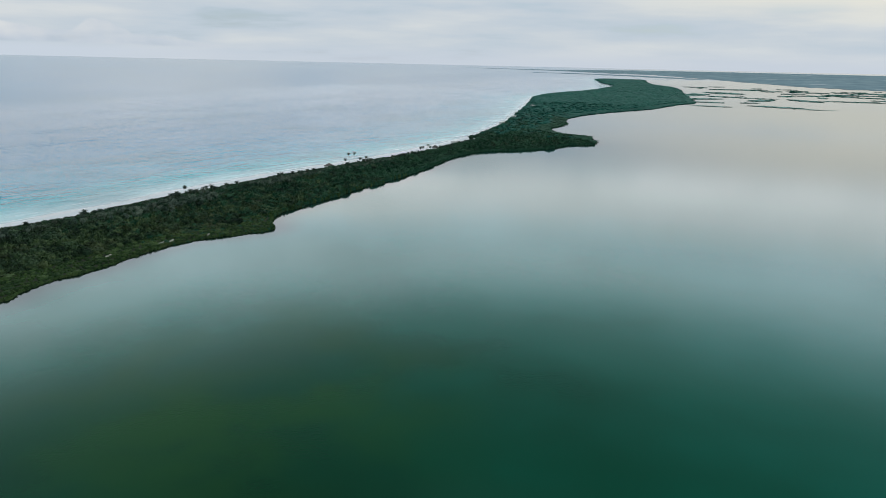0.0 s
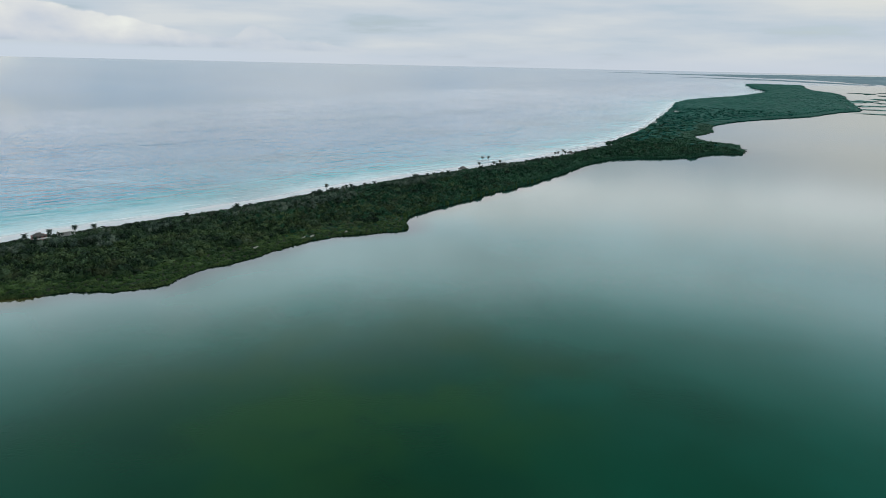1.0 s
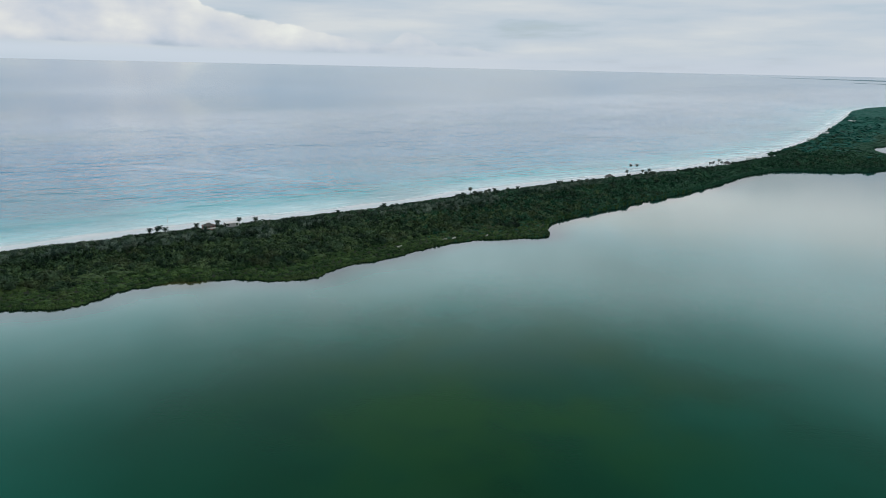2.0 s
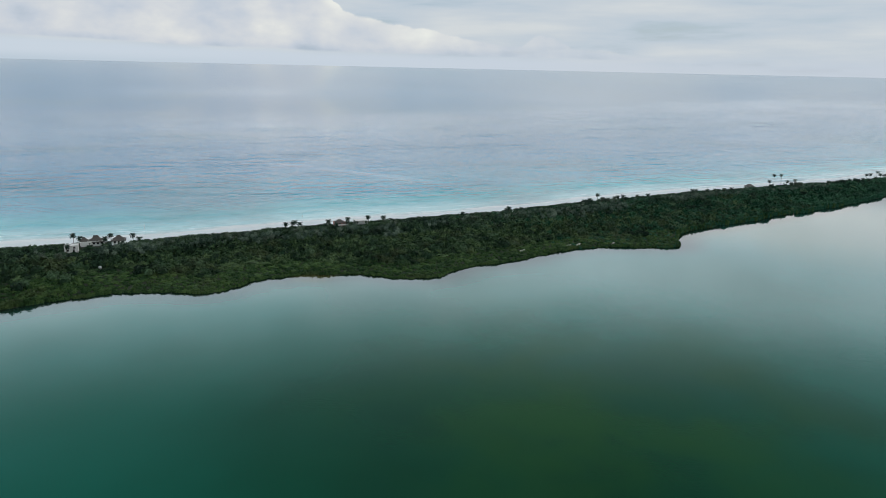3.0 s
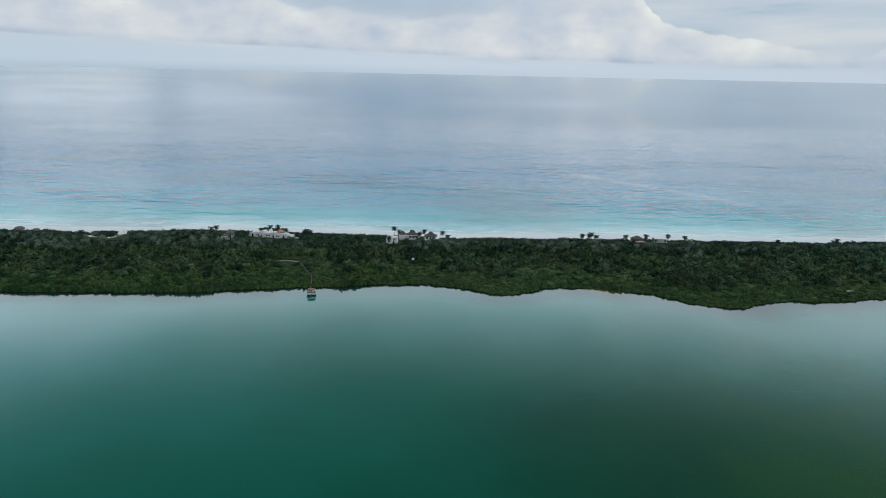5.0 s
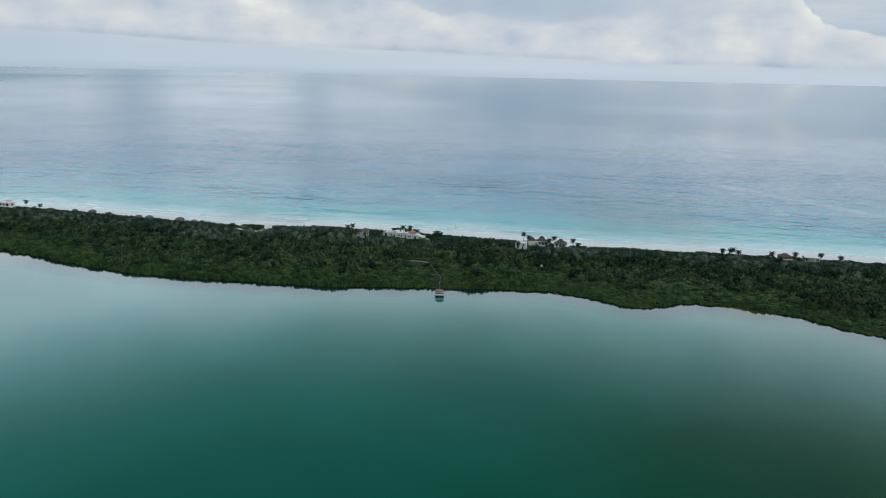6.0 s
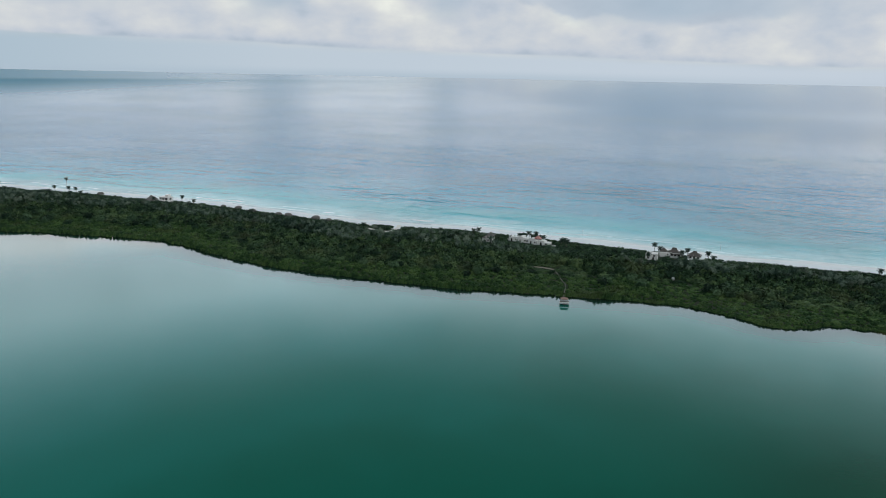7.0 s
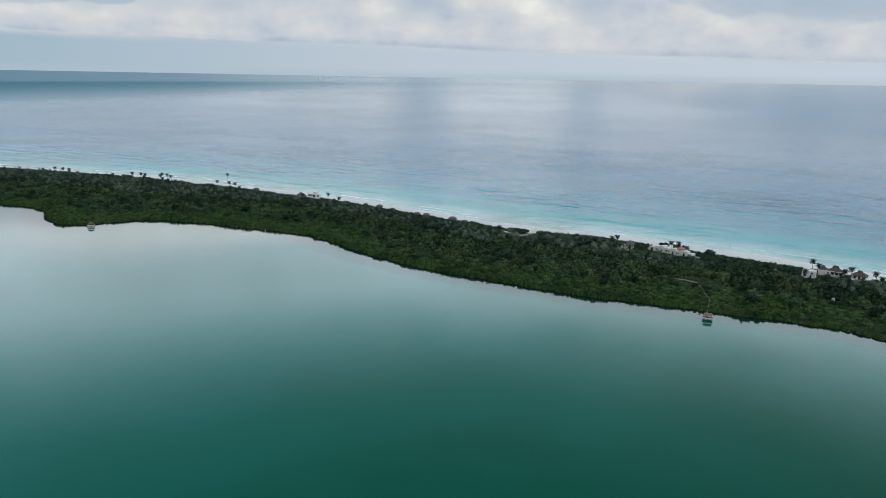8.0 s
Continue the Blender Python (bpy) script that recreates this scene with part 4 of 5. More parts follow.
def villa_main():
    t = thing("house", site(-416.2, 234, 56), "white villa under a tall brown thatched roof with horned ridge", "house", "beach villa")
    house_body(t, 9.4, 6.6, 0, 3.6, STUCCO, ((-4.0, -2.6, 1.6, 3.2), (-1.8, -0.4, 1.6, 3.2), (0.4, 1.8, 1.6, 3.2), (2.6, 4.0, 1.6, 3.2)), ((-1.4, 1.4, 1.6, 3.2),))
    part("roof", hip_roof(10.0, 8.0, 3.1, 2.7, 2.6, 0.42, 0.9), THATCH, t, "steep hollow brown palm thatch roof")
    part("terrace_wall", boxes((-9.0, -4.8, -3.0, -2.7, 0, 3.4), (-9.0, -8.7, -2.7, 2.0, 0, 3.4)), STUCCO, t)
    part("terrace_roof", hip_roof(5.0, 5.0, 3.4, 2.2, 1.0, 0.25, 0.2, seed=4), THATCH, t).location = (-6.8, 0.6, 0)
    wing = part("wing", wall_with_openings(bmesh.new(), 6.5, 0, 3.0, 0.3, ((-2.6, -1.6, 1.4, 2.4), (-0.6, 0.4, 1.4, 2.4), (1.4, 2.4, 1.4, 2.4))), STUCCO, t, "low white wing wall with small windows")
    wing.location = (-5.5, -4.0, 0.5)


def villa_third():
    t = thing("house", site(-411, 246, 56), "white guest house under a broad brown thatched roof", "house", "beach villa")
    house_body(t, 7.4, 5.6, 0, 3.0, STUCCO, ((-3.0, -1.6, 0.9, 2.3), (-0.6, 0.6, 0.0, 2.2), (1.6, 3.0, 0.9, 2.3)), ((-1.0, 1.0, 0.9, 2.2),))
    part("roof", hip_roof(8.8, 7.4, 2.6, 2.4, 1.8, 0.42, 0.7, seed=9), THATCH, t, "hollow brown palm thatch roof")


def tower_house():
    t = thing("house", site(-471, 122, 56) @ Matrix.Diagonal((0.86, 0.86, 0.82, 1)), "pale two-storey tower house with grey pyramid thatch roof", "house")
    house_body(t, 5.2, 5.0, 0, 6.0, STUCCO, ((-2.0, -0.7, 3.4, 5.2), (0.7, 2.0, 3.4, 5.2), (-1.9, -0.7, 0.8, 2.2), (0.7, 1.7, 0.0, 2.1)), ((-1.2, 1.2, 3.4, 5.2),))
    part("balcony_slab", boxes((-3.0, 3.0, -3.6, -2.5, 2.8, 3.0)), STUCCO, t)
    for x in (-2.85, -0.95, 0.95, 2.85):
        part("post", boxes((x - 0.12, x + 0.12, -3.5, -3.25, 0, 6.0)), STUCCO, t)
    part("railing", boxes((-2.85, 2.85, -3.49, -3.41, 3.75, 3.85), (-2.85, 2.85, -3.49, -3.41, 3.3, 3.36)), TIMBER, t)
    part("roof", hip_roof(6.6, 7.0, 5.9, 3.0, 0.4, 0.2, 0.0, seed=3), GREY_THATCH, t, "weathered grey thatch pyramid roof")
    part("annexe", boxes((-6.4, -2.75, -2.2, 2.0, 0, 3.4), bevel=0.06), STUCCO, t, "low pale flat-roofed annexe")
    part("annexe_roof", hip_roof(4.4, 5.0, 3.4, 1.2, 1.2, 0.2, 0.0, seed=6), GREY_THATCH, t).location = (-4.6, 0, 0)


def white_terraces():
    t = thing("house", site(-466, 150, 47), "long low white house with stepped terrace walls", "house")
    steps = ((-15.5, -11.0, 2.9), (-11.0, -7.5, 3.7), (-7.5, -4.5, 4.6), (-4.5, 0.5, 3.4), (0.5, 4.0, 4.1), (4.0, 7.5, 3.1), (7.5, 12.0, 3.5), (12.0, 15.5, 2.6))
    for n, (a, b, h) in enumerate(steps):
        mid, half = (a + b) / 2, (b - a) / 2
        holes = ((-half * 0.55, -half * 0.05, 1.0, 2.1), (half * 0.2, half * 0.6, 1.0, 2.1)) if n % 2 else ((-half * 0.3, half * 0.3, 0.0, 2.1),)
        w = part("wall", wall_with_openings(bmesh.new(), b - a - 0.01, 0, h, 0.35, holes), STUCCO, t)
        w.location = (mid, -3.2 - 0.5 * (n % 3), 0)
        for q in holes:
            part("window", boxes((q[0], q[1], 0.0, 0.05, q[2], q[3])), GLASS, w)
        part("room", boxes((a + 0.2, b - 0.2, -2.4, 2.6, 0, h - 0.5), bevel=0.12), STUCCO, t)
    for x, y, r in ((-13.5, -0.4, 1.7), (2.2, 0.5, 1.3)):
        bm = bmesh.new()
        bmesh.ops.create_uvsphere(bm, u_segments=12, v_segments=6, radius=r)
        for v in bm.verts:
            v.co.z = max(v.co.z, 0) * 0.6
        part("dome", bm, STUCCO, t, "small white roof dome").location = (x, y, 2.5)
    part("roof", hip_roof(4.2, 4.0, 4.1, 1.5, 0.8, 0.1, 0.0, seed=12), SALMON, t, "salmon tiled roof over the middle room").location = (5.8, 0.4, 0)
    part("garden_wall", boxes((15.5, 21.0, -3.4, -3.1, 0, 1.6)), STUCCO, t)
    part("garden_wall", boxes((-20.5, -15.5, -3.2, -2.9, 0, 1.5)), STUCCO, t)


def salmon_house():
    t = thing("house", site(-333, 368, 57) @ Matrix.Diagonal((0.86, 0.86, 0.86, 1)), "salmon house with white balcony under brown thatch", "house", "salmon beach house")
    house_body(t, 9.0, 6.4, 0, 4.6, SALMON, ((-3.8, -2.4, 3.0, 4.2), (-0.8, 0.8, 2.6, 4.3), (2.4, 3.8, 3.0, 4.2), (-3.4, -2.0, 0.7, 1.9), (2.0, 3.4, 0.7, 1.9)), ((-1.2, 1.2, 2.9, 4.1),))
    part("balcony", boxes((-5.2, 6.2, -5.0, -3.2, 2.35, 2.55), (-5.2, 6.2, -5.0, -4.85, 2.55, 3.3)), STUCCO, t, "white rendered balcony parapet")
    for x in (-5.0, -1.6, 1.8, 5.9):
        part("post", boxes((x - 0.13, x + 0.13, -4.84, -4.58, 0, 2.35)), SALMON, t)
    part("roof", hip_roof(8.6, 7.6, 4.3, 1.9, 2.8, 0.25, 0.3, seed=15), THATCH, t, "brown palm thatch roof")
    p = thing("house", site(-325, 382, 57), "white open beach pavilion with a flat slab roof", "house", "salmon beach house")
    part("roof", boxes((-4.6, 4.6, -3.4, 3.4, 3.9, 4.25), bevel=0.05), STUCCO, p, "flat white concrete slab")
    part("back_wall", boxes((-4.2, 4.2, 2.7, 3.0, 0, 3.9)), STUCCO, p)
    for x in (-4.2, -1.4, 1.4, 4.2):
        part("column", boxes((x - 0.16, x + 0.16, -3.1, -2.78, 0, 3.9)), STUCCO, p)


def pyramid_hut():
    t = thing("hut", site(-653, -144, 62), "large hut with steep grey-brown pyramid thatch roof", "hut")
    for x in (-3.3, 3.3):
        for y in (-3.3, 3.3):
            part("post", tube(bmesh.new(), (x, y, 0), (x, y, 2.6), 0.16, 0.14), TIMBER, t)
    part("roof", hip_roof(8.6, 8.6, 2.4, 4.0, 0.5, 0.12, 0.0, seed=21), GREY_THATCH, t)
    part("half_wall", boxes((-3.5, 3.5, 3.3, 3.5, 0, 1.1), (-3.5, -3.3, -3.4, 3.3, 0, 1.1), (3.3, 3.5, -3.4, 3.3, 0, 1.1)), STUCCO, t)
    h = thing("house", site(-649, -131, 62), "weathered white two-storey house with open terraces", "house")
    house_body(h, 9.5, 6.0, 0, 5.6, STUCCO, ((-4.0, -2.4, 3.4, 5.0), (-1.4, 0.2, 3.4, 5.0), (1.4, 3.6, 3.0, 5.0), (-3.6, -2.2, 0.8, 2.2), (1.0, 2.2, 0.0, 2.2)), ((-1.2, 1.2, 3.2, 4.8),))
    part("roof", boxes((-4.9, 4.9, -3.3, 3.3, 5.6, 5.85), bevel=0.04), STUCCO, h)
    part("roof_room", boxes((0.4, 3.6, -1.6, 2.0, 5.85, 7.6), bevel=0.05), STUCCO, h)
    part("terrace_post", boxes((-4.7, -4.5, -4.8, -4.6, 0, 3.0)), STUCCO, h)
    part("terrace_slab", boxes((-4.8, 4.8, -4.9, -3.05, 2.8, 3.0)), STUCCO, h)


def cabanas():
    """Round-eaved thatched cabanas behind the beach."""
    first = None
    for n, (x, y, s) in enumerate(((-691, -197, 1.0), (-624, -79, 0.8), (-611, -65, 1.1), (-597, -52, 0.95), (-580, -30, 1.0), (-573, -22, 1.15), (-559, 0, 1.25), (-553, 10, 0.9))):
        m = site(x, y, 54 + 9 * (n % 3)) @ Matrix.Diagonal((s * 0.9, s * 0.9, s * 0.85, 1))
        if first is None:
            first = thing("cabana", m, "thatched beach cabana with domed grey-brown roof", "cabana", "cabanas along the beach")
            for q in range(6):
                a = q * math.pi / 3
                part("post", tube(bmesh.new(), (2.5 * math.cos(a), 2.5 * math.sin(a), 0), (2.5 * math.cos(a), 2.5 * math.sin(a), 2.5), 0.12, 0.1), TIMBER, first)
            bm = bmesh.new()
            rings = []
            for lv in range(6):
                u = lv / 5
                r = 3.5 * math.cos(u * math.pi / 2 * 0.94) + 0.05
                rings.append([bm.verts.new((r * math.cos(2 * math.pi * q / 16) * (1 + 0.03 * math.sin(q * 5)), r * math.sin(2 * math.pi * q / 16), 2.3 + 2.5 * math.sin(u * math.pi / 2) - (0.15 * (q % 2) if lv == 0 else 0))) for q in range(16)])
            for a, b in zip(rings[:-1], rings[1:]):
                for q in range(16):
                    bm.faces.new((a[q], a[(q + 1) % 16], b[(q + 1) % 16], b[q]))
            bm.faces.new(rings[-1])
            bm.faces.new(rings[0][::-1])
            part("roof", bm, GREY_THATCH, first, "shaggy domed thatch roof")
            part("back_wall", boxes((-1.9, 1.9, 1.0, 1.2, 0, 2.3)), STUCCO, first)
            part("bench", boxes((-1.6, 1.6, 0.5, 0.95, 0.0, 0.45)), TIMBER, first)
        else:
            copy_thing(first, m)


def pier(m, walk_points, label):
    """A stilted lagoon pier with a thatched shelter; the walkway runs to plan points on the land."""
    t = thing("pier", m, label, "pier", "lagoon piers")
    part("deck", boxes(*[(-2.9, 2.9, y, y + 0.36, 1.15, 1.24) for y in np.arange(-2.9, 2.7, 0.4)]), PALE_TIMBER, t, "sun-bleached plank deck")
    for x in (-2.6, 0.0, 2.6):
        for y in (-2.6, 0.0, 2.5):
            part("pile", tube(bmesh.new(), (x, y, -1.6), (x, y, 1.15), 0.14, 0.12), TIMBER, t)
    for x in (-2.1, 0.0, 2.1):
        for y in (-1.5, 1.7):
            part("post", tube(bmesh.new(), (x, y, 1.24), (x, y, 3.75), 0.1, 0.09), TIMBER, t)
    part("roof", hip_roof(4.8, 3.2, 3.6, 0.9, 2.8, 0.15, 0.0, seed=31), RED_THATCH, t, "faded red-brown thatch roof")
    part("rail", boxes((-2.9, 2.9, -2.92, -2.84, 1.62, 2.02), *[(x - 0.12, x + 0.12, -2.92, -2.84, 1.1, 1.62) for x in (-2.78, -0.95, 0.95, 2.78)], (-2.92, -2.84, -2.8, 2.6, 1.62, 2.02), (2.84, 2.92, -2.8, 2.6, 1.62, 2.02)), STUCCO, t, "white boarded railing")
    part("ladder", boxes((-0.35, -0.28, -3.05, -2.95, -0.8, 1.4), (0.28, 0.35, -3.05, -2.95, -0.8, 1.4), *[(-0.28, 0.28, -3.03, -2.97, z, z + 0.05) for z in (-0.4, 0.0, 0.4, 0.8)]), TIMBER, t)
    back = m.inverted()
    pts = [Vector((0, 2.7, 1.18))] + [back @ Vector((x, y, 1.2 + max(0.0, ground_z(x, y) - 0.7))) for x, y in walk_points]
    bm, rails = bmesh.new(), bmesh.new()
    for a, b in zip(pts[:-1], pts[1:]):
        side = Vector((-(b - a).y, (b - a).x, 0)).normalized() * 0.30
        n = max(2, int((b - a).length / 0.45))
        for q in range(n):
            c, d = a.lerp(b, q / n), a.lerp(b, (q + 0.86) / n)
            vs = [bm.verts.new(p) for p in (c - side, c + side, d + side, d - side)]
            lo = [bm.verts.new(v.co - Vector((0, 0, 0.08))) for v in vs]
            bm.faces.new(vs)
            bm.faces.new(lo[::-1])
            for i in range(4):
                bm.faces.new((vs[i], lo[i], lo[(i + 1) % 4], vs[(i + 1) % 4]))
        for q in range(0, n, 5):
            c = a.lerp(b, q / n)
            for s in (side, -side):
                tube(rails, c + s - Vector((0, 0, 2.2)), c + s, 0.07, 0.06, 5)
    part("walkway", bm, GREY_BOARDS, t, "narrow weathered boardwalk through the mangroves")
    part("walkway_pile", rails, TIMBER, t)


def track(name, points, width, label, mat):
    """A strip of bare pale sand lying on the ground."""
    line = curve_through(points, 2.0)
    bm = bmesh.new()
    last = None
    for n, (x, y) in enumerate(line):
        a = line[max(0, n - 1)]
        b = line[min(len(line) - 1, n + 1)]
        d = Vector((b[0] - a[0], b[1] - a[1], 0)).normalized()
        s = Vector((-d.y, d.x, 0)) * width * (0.5 + 0.18 * noise.noise((x * 0.4, y * 0.4, 2)))
        pair = [bm.verts.new((x + q * s.x, y + q * s.y, ground_z(x, y) + 0.12)) for q in (-1, 1)]
        if last:
            bm.faces.new((last[0], last[1], pair[1], pair[0]))
        last = pair
    me = bpy.data.meshes.new(name)
    bm.to_mesh(me)
    bm.free()
    me.materials.append(mat)
    tagged(new(name, me), label, "track", kind="structure")


def rocks(x, y, n, seed):
    r = random.Random(seed)
    t = thing("rock_pile", pose(x, y, ground_z(x, y)), "pale limestone rocks on the mangrove edge", "rocks", "pale rocks by the lagoon")
    for _ in range(n):
        bm = bmesh.new()
        bmesh.ops.create_icosphere(bm, subdivisions=1, radius=1.0)
        sx, sy, sz = r.uniform(0.4, 0.8), r.uniform(0.4, 0.7), r.uniform(0.25, 0.5)
        for v in bm.verts:
            k = 1 + 0.35 * noise.noise(v.co * 1.3 + Vector((seed, r.random(), 0)))
            v.co = Vector((v.co.x * sx * k, v.co.y * sy * k, max(v.co.z, -0.3) * sz * k))
        a = r.uniform(-1, 1)
        part("rock", bm, PALE_STONE, t).location = (a * 0.5, a * 2.1 + r.uniform(-0.3, 0.3), 0.8 + r.uniform(0, 0.2))
    part("bank", boxes((-0.7, 0.7, -1.9, 1.9, -0.2, 0.8), bevel=0.3), PALE_STONE, t)


def tank(x, y):
    t = thing("water_tank", site(x, y, 40) @ Matrix.Diagonal((0.75, 0.75, 0.75, 1)), "small white water tank on a stand in the trees", "tank")
    part("stand", boxes((-0.9, 0.9, -0.9, 0.9, 0, 1.0), bevel=0.05), STUCCO, t)
    bm = bmesh.new()
    rings = []
    for z, r in ((1.0, 1.05), (1.9, 1.1), (2.2, 0.9), (2.35, 0.35)):
        rings.append([bm.verts.new((r * math.cos(2 * math.pi * q / 14), r * math.sin(2 * math.pi * q / 14), z)) for q in range(14)])
    for a, b in zip(rings[:-1], rings[1:]):
        for q in range(14):
            bm.faces.new((a[q], a[(q + 1) % 14], b[(q + 1) % 14], b[q]))
    bm.faces.new(rings[-1])
    bm.faces.new(rings[0][::-1])
    body = part("tank_body", bm, PLASTIC, t)
    part("lid", tube(bmesh.new(), (0, 0, 2.35), (0, 0, 2.45), 0.3, 0.26, 10), PLASTIC, body)


def far_house(x, y, turn, w, d, h, label, mat, roof):
    t = thing("house", site(x, y, turn), label, "house", "houses along the far beach")
    part("wall", boxes((-w / 2, w / 2, -d / 2, d / 2, 0, h), bevel=0.06), mat, t)
    for q in (-0.3, 0.0, 0.3):
        part("window", boxes((q * w - 0.6, q * w + 0.6, -d / 2 - 0.04, -d / 2 + 0.02, h - 2.0, h - 0.7)), GLASS, t)
    if roof is None:
        part("roof", boxes((-w / 2 - 0.3, w / 2 + 0.3, -d / 2 - 0.3, d / 2 + 0.3, h, h + 0.25)), mat, t)
    else:
        part("roof", hip_roof(w + 1.2, d + 1.2, h - 0.2, 2.6, w * 0.3, 0.2, 0.0, seed=int(abs(x))), roof, t)


villa_block(), villa_main(), villa_third(), tower_house(), white_terraces(), salmon_house(), pyramid_hut(), cabanas()
pier(pose(-337, 128.5, 0, 0, 0, 68) @ Matrix.Diagonal((0.84, 0.84, 0.8, 1)), ((-346, 131.5), (-359, 137), (-367, 140.3), (-377, 141), (-391, 143)), "lagoon pier with red-brown thatched shelter and white rail")
pier(pose(-520.5, -277, 0, 0, 0, 105) @ Matrix.Diagonal((0.78, 0.78, 0.8, 1)), ((-528, -281), (-537, -286)), "small lagoon pier with a thatched shelter on stilts")
track("path_clearing", [(-391, 143), (-397, 142.5), (-402, 137), (-405, 130), (-409, 124)], 2.4, "bare sand clearing at the end of the boardwalk", TRACK)
track("path_beach", [(-546, 38), (-536, 41), (-522, 41), (-515, 46), (-511, 53), (-516, 58), (-526, 62), (-540, 65)], 3.0, "pale sand track winding to the beach", SAND_PATH)
for n, (x, y, c) in enumerate(((-198, 394, 9), (-180, 427, 7), (-176, 433, 6), (-158, 452, 5))):
    rocks(x, y, c, n + 3)
tank(-367, 207)
for x, y in ((-492, 200), (-438, 282), (-383, 381)):
    t = thing("pole", pose(x, y, 0, 2, 1, 0), "slender pale pole standing in the surf off the beach", "pole", "poles in the surf")
    part("shaft", tube(bmesh.new(), (0, 0, -1.2), (0, 0, 4.4), 0.10, 0.07), PLASTIC, t)
    part("cap", tube(bmesh.new(), (0, 0, 4.4), (0, 0, 4.75), 0.16, 0.12), PLASTIC, t)
h = thing("hut", site(-256, 335, 50), "small hut with weathered grey thatch in the scrub", "hut")
part("roof", hip_roof(4.0, 3.4, 2.2, 1.2, 1.6, 0.15, 0.0, seed=44), GREY_THATCH, h)
house_body(h, 3.2, 2.6, 0, 2.3, TIMBER, ((-0.5, 0.5, 0.0, 1.9),), ())
far_house(-130, 772, 60, 8, 6, 2.1, "grey thatched house behind the beach palms", STUCCO, GREY_THATCH)
far_house(-14, 960, 62, 8, 6, 3.0, "white beach house with thatched roof", STUCCO, THATCH)
far_house(14, 1030, 64, 14, 7, 4.2, "long white flat-roofed beach house", STUCCO, None)
far_house(113, 1408, 68, 16, 8, 6.5, "white two-storey flat-roofed beach house", STUCCO, None)
far_house(152, 1573, 70, 16, 9, 7.0, "white two-storey beach house far up the shore", STUCCO, None)
x, y, z = far(np.array(252.0), np.array(2050.0), 2.0)
far_house(float(x), float(y), 72, 30, 12, 9.0, "long white beach hotel block far up the shore", STUCCO, None)


# ---- palms ----
def palm_meshes(seed, tall, fronds, segs, sides=6):
    """Trunk and crown of a coconut palm, as two bmeshes, foot at the origin."""
    r = random.Random(seed)
    bend = Vector((r.uniform(-1, 1), r.uniform(-1, 1), 0)) * tall * 0.10
    trunk = bmesh.new()
    pts = [bend * (t * t) + Vector((0, 0, tall * t)) for t in ((0, 0.12, 0.3, 0.5, 0.7, 0.86, 1.0) if sides > 4 else (0, 0.5, 1.0))]
    rad = [0.24, 0.17, 0.145, 0.13, 0.12, 0.115, 0.13] if sides > 4 else [0.2, 0.13, 0.13]
    rings = []
    for p, q in zip(pts, rad):
        rings.append([trunk.verts.new(p + Vector((q * math.cos(a), q * math.sin(a), 0))) for a in (k * 2 * math.pi / sides for k in range(sides))])
    for a, b in zip(rings[:-1], rings[1:]):
        for k in range(sides):
            trunk.faces.new((a[k], a[(k + 1) % sides], b[(k + 1) % sides], b[k]))
    trunk.faces.new(rings[-1])
    crown = bmesh.new()
    top = pts[-1]
    for n in range(fronds):
        a = 2.4 * n + r.uniform(-0.3, 0.3)
        rise = 1.15 - 1.75 * (n / fronds) + r.uniform(-0.15, 0.15)
        length = r.uniform(2.2, 3.0)
        p, ang, rows_ = top.copy(), rise, []
        for s in range(segs + 1):
            t = s / segs
            rows_.append(p.copy())
            step = length / segs
            p = p + Vector((math.cos(a) * math.cos(ang), math.sin(a) * math.cos(ang), math.sin(ang))) * step
            ang -= (1.55 + 0.4 * r.random()) / segs
        side = Vector((-math.sin(a), math.cos(a), 0))
        for s, (u, v) in enumerate(zip(rows_[:-1], rows_[1:])):
            t = (s + 0.6) / segs
            wide = 0.85 * math.sin(math.pi * (0.14 + 0.80 * t)) + 0.08
            for w in (1, -1):
                tip = u.lerp(v, 1.1) + side * w * wide - Vector((0, 0, 0.55 * wide))
                crown.faces.new([crown.verts.new(q) for q in (u, v, tip)])
    return trunk, crown


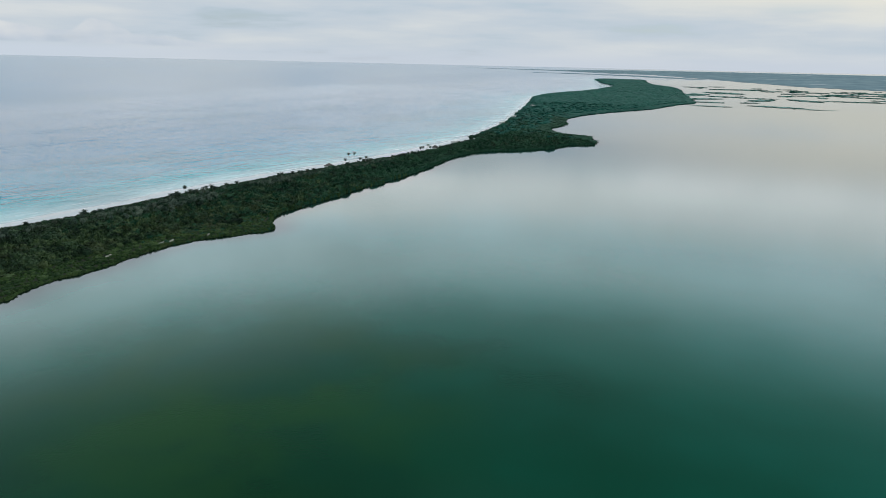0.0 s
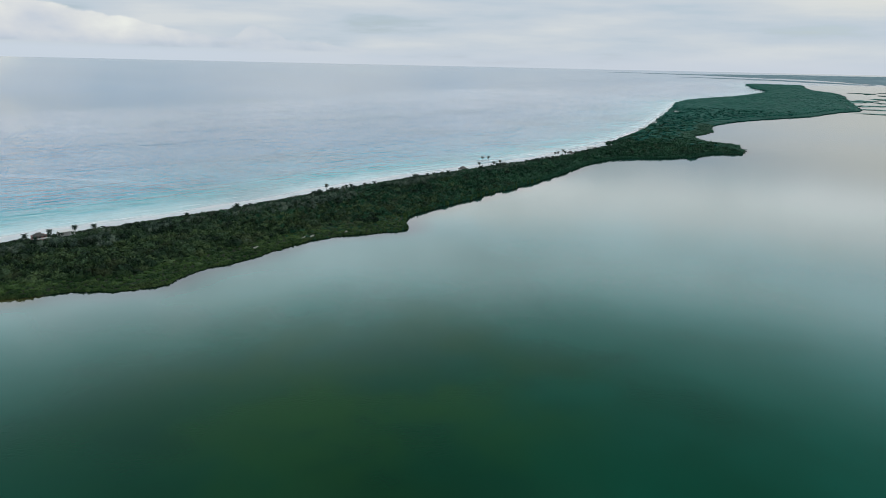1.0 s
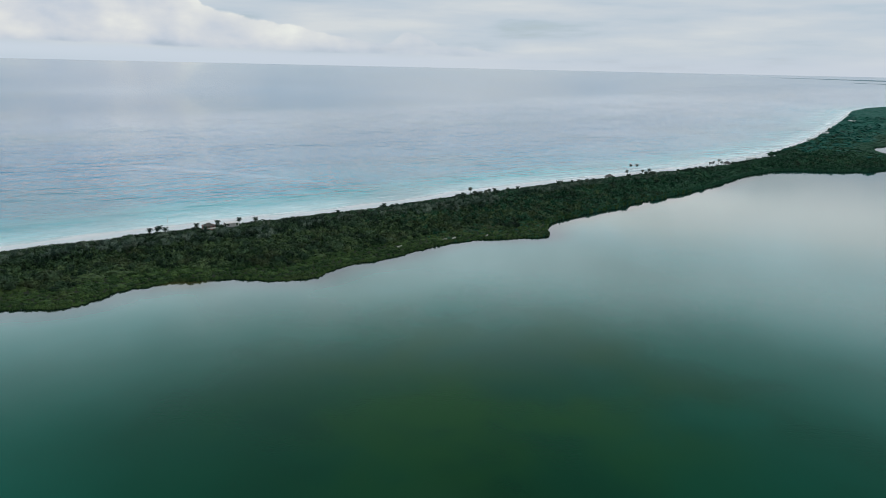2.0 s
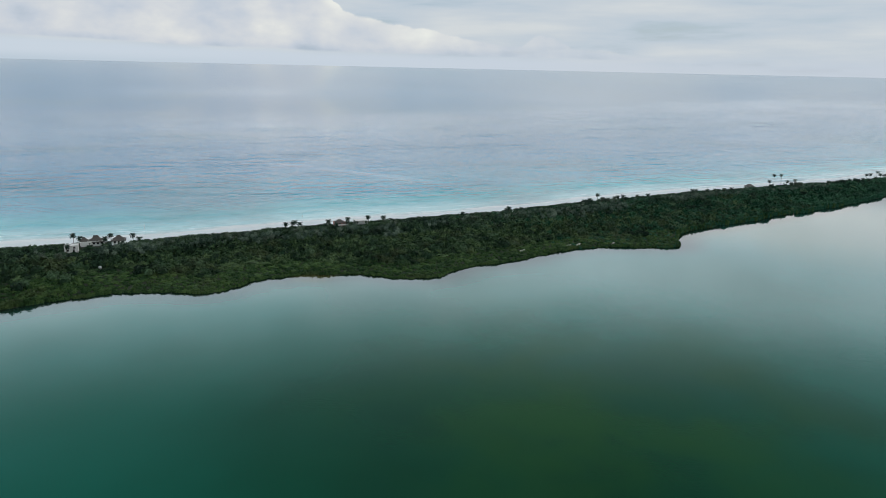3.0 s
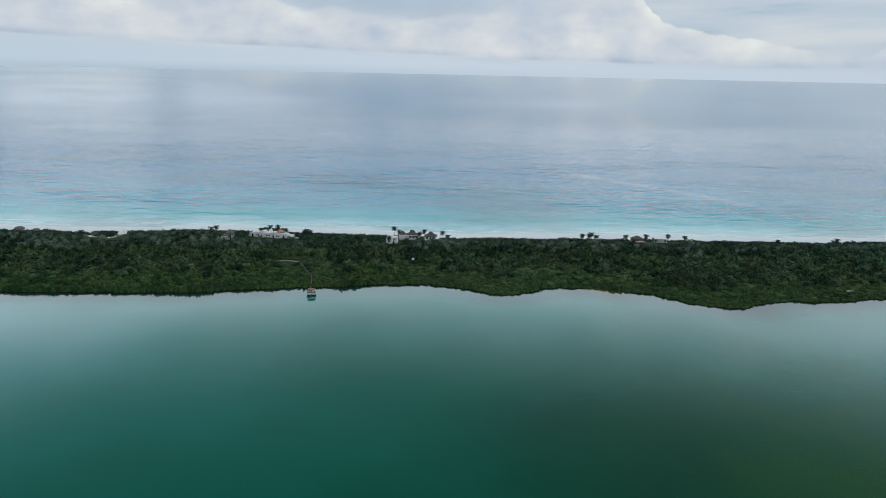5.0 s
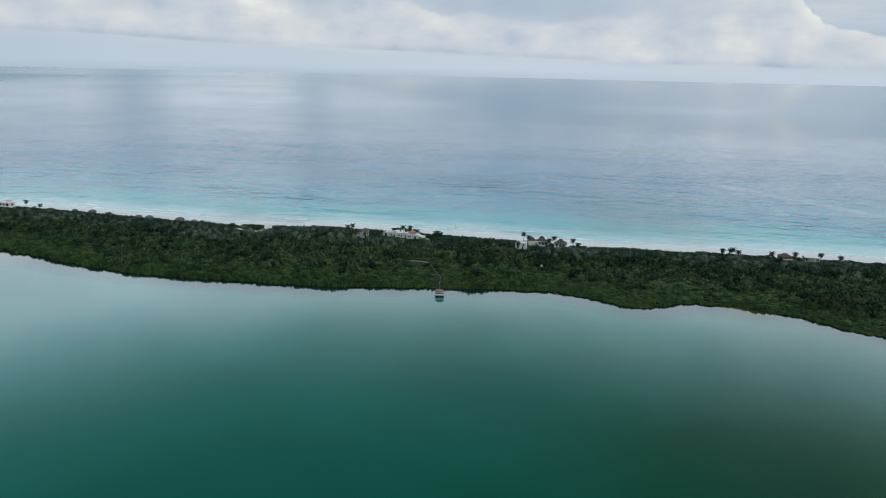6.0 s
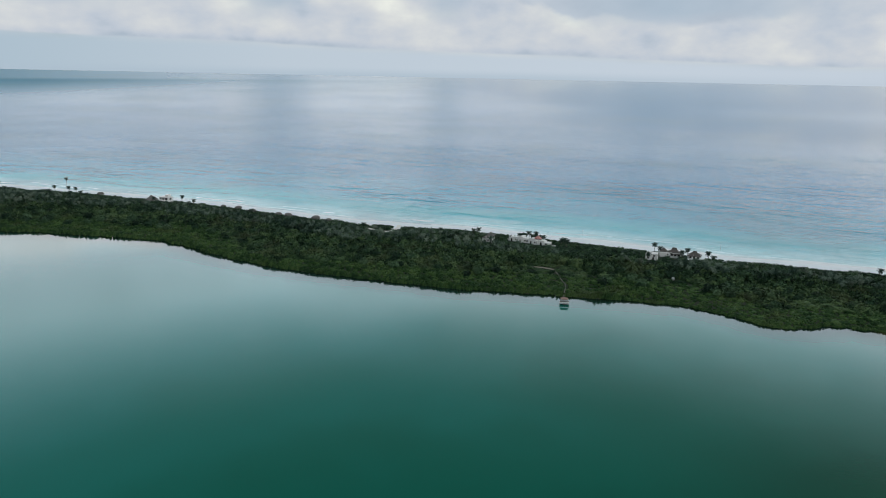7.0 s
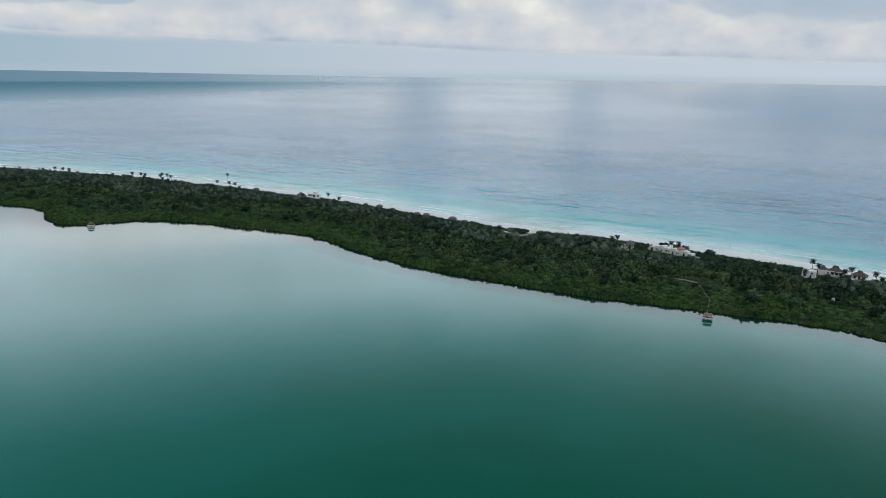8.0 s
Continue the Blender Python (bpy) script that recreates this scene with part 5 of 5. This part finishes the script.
def palms():
    kinds = []
    for n, tall in enumerate((3.4, 5.5, 7.5, 8.5, 9.5, 11.0)):
        trunk, crown = palm_meshes(n + 1, tall, 20, 6)
        t = thing("palm_tree", pose(0, 0, -50), "coconut palm with grey trunk and drooping green fronds", "palm tree", "palms along the beach")
        part("trunk", trunk, BARK, t, "slender leaning grey trunk")
        part("crown", crown, PALM, t)
        kinds.append(t)
    used = set()

    def plant(x, y, size):
        k = min(range(6), key=lambda q: abs((3.4, 5.5, 7.5, 8.5, 9.5, 11.0)[q] - size))
        m = pose(x, y, ground_z(x, y) - 0.1, 0, 0, rng.uniform(0, 360))
        if k not in used:
            used.add(k)
            kinds[k].matrix_basis = m
        else:
            copy_thing(kinds[k], m)

    # palms that stand out over the beach and round the houses
    for x, y, s in ((-222, 584, 7.5), (-113, 815, 11), (-107, 822, 11), (-100, 810, 5), (-94, 824, 5), (-115, 803, 5), (-193, 637, 4), (-199, 625, 4), (-350, 339, 5), (-346, 342, 5), (-353, 334, 5),
                    (-354, 345, 5), (-337, 361, 5), (-330, 375, 5), (-323, 389, 5), (-326, 378, 4), (-336, 358, 4), (-331, 363, 4), (-329, 372, 4),
                    (-424, 224, 7.5), (-422, 226, 6.5), (-404, 252, 6.5), (-402, 254, 4), (-408, 236, 5), (-415, 243, 6.5), (-407, 210, 5), (-479, 150, 4), (-478, 153, 5), (-476, 155, 4), (-481, 148, 4), (-475, 158, 5), (-473, 160, 4), (-477, 157, 4), (-482, 151, 4), (-480, 146, 4), (-474, 156, 4), (-471, 162, 4),
                    (-450, 167, 6.5), (-447, 170, 6.5), (-452, 171, 6.5), (-481, 116, 7.5), (-478, 111, 7.5), (-640, -116, 7.5), (-630, -105, 5), (-745, -243, 11), (-744, -308, 7.5), (-750, -306, 6.5), (-752, -317, 7.5), (-757, -320, 6.5),
                    (-762, -339, 5), (-766, -347, 5), (-769, -358, 5), (-788, -439, 5), (-794, -448, 5), (-798, -460, 5), (-724, -248, 6.5), (-718, -232, 5), (-711, -224, 5), (-24, 950, 7.5), (-20, 946, 5.5), (-30, 938, 5.5), (-33, 930, 5.5),
                    (164, 1640, 11), (170, 1660, 11), (160, 1622, 9.5)):
        plant(x, y, s)
    # the uneven fringe behind the beach
    p = along_island(4.0, -600, 1750)
    x, y = p[:, 0], p[:, 1]
    ds = line_distance(x, y, SEA)
    grove = field(x, y, 55.0, 14.0)
    keep = (ds > 29) & (ds < 44) & (rng.random(len(x)) < np.where((y > 470) | (y < -180), np.clip(0.10 + 0.45 * grove, 0.02, 0.32), 0.02)) & cleared(x, y)
    x, y, ds = x[keep], y[keep], ds[keep]
    order = rng.permutation(len(x))[:235]
    for n in order:
        plant(float(x[n]), float(y[n]), 4.0 if ds[n] < 36 else rng.uniform(4.2, 5.6))
    # groves inside the woods, too many to count
    shapes = []
    for n, tall in enumerate((5.0, 6.0, 6.8, 7.6, 8.4)):
        trunk, crown = palm_meshes(n + 30, tall, 14, 4, 4)
        vs, fs = [], []
        for bm in (trunk, crown):
            bmesh.ops.triangulate(bm, faces=bm.faces[:])
            bm.verts.index_update()
            k = len(vs)
            vs += [tuple(v.co) for v in bm.verts]
            fs += [tuple(v.index + k for v in f.verts) for f in bm.faces]
            bm.free()
        shapes.append((np.array(vs), np.array(fs)))
    p = along_island(4.4, -600, 860)
    x, y = p[:, 0], p[:, 1]
    z, dl, ds = height_at(x, y)
    grove = field(x, y, 70.0, 21.0) + 0.5 * field(x, y, 24.0, 4.0)
    frac = ds / (ds + dl)
    keep = (ds > 44) & (frac < 0.54 + 0.12 * grove) & (grove > -0.35) & (rng.random(len(x)) < np.clip(0.62 + 0.7 * grove, 0, 0.9)) & cleared(x, y)
    for lx, ly, lr, _ in LOWS:
        keep &= np.hypot(x - lx, y - ly) > lr
    keep0 = keep
    x, y, z = x[keep], y[keep], z[keep]
    size = rng.uniform(0.7, 1.0, len(x)) * np.where(ds[keep0] < 56, 0.72, 1.0)
    growth("palm_grove", stamp(shapes, np.stack([x, y, z], 1), size, size), PALM, "crowded palm crowns rising out of the woods", "palms")


palms()
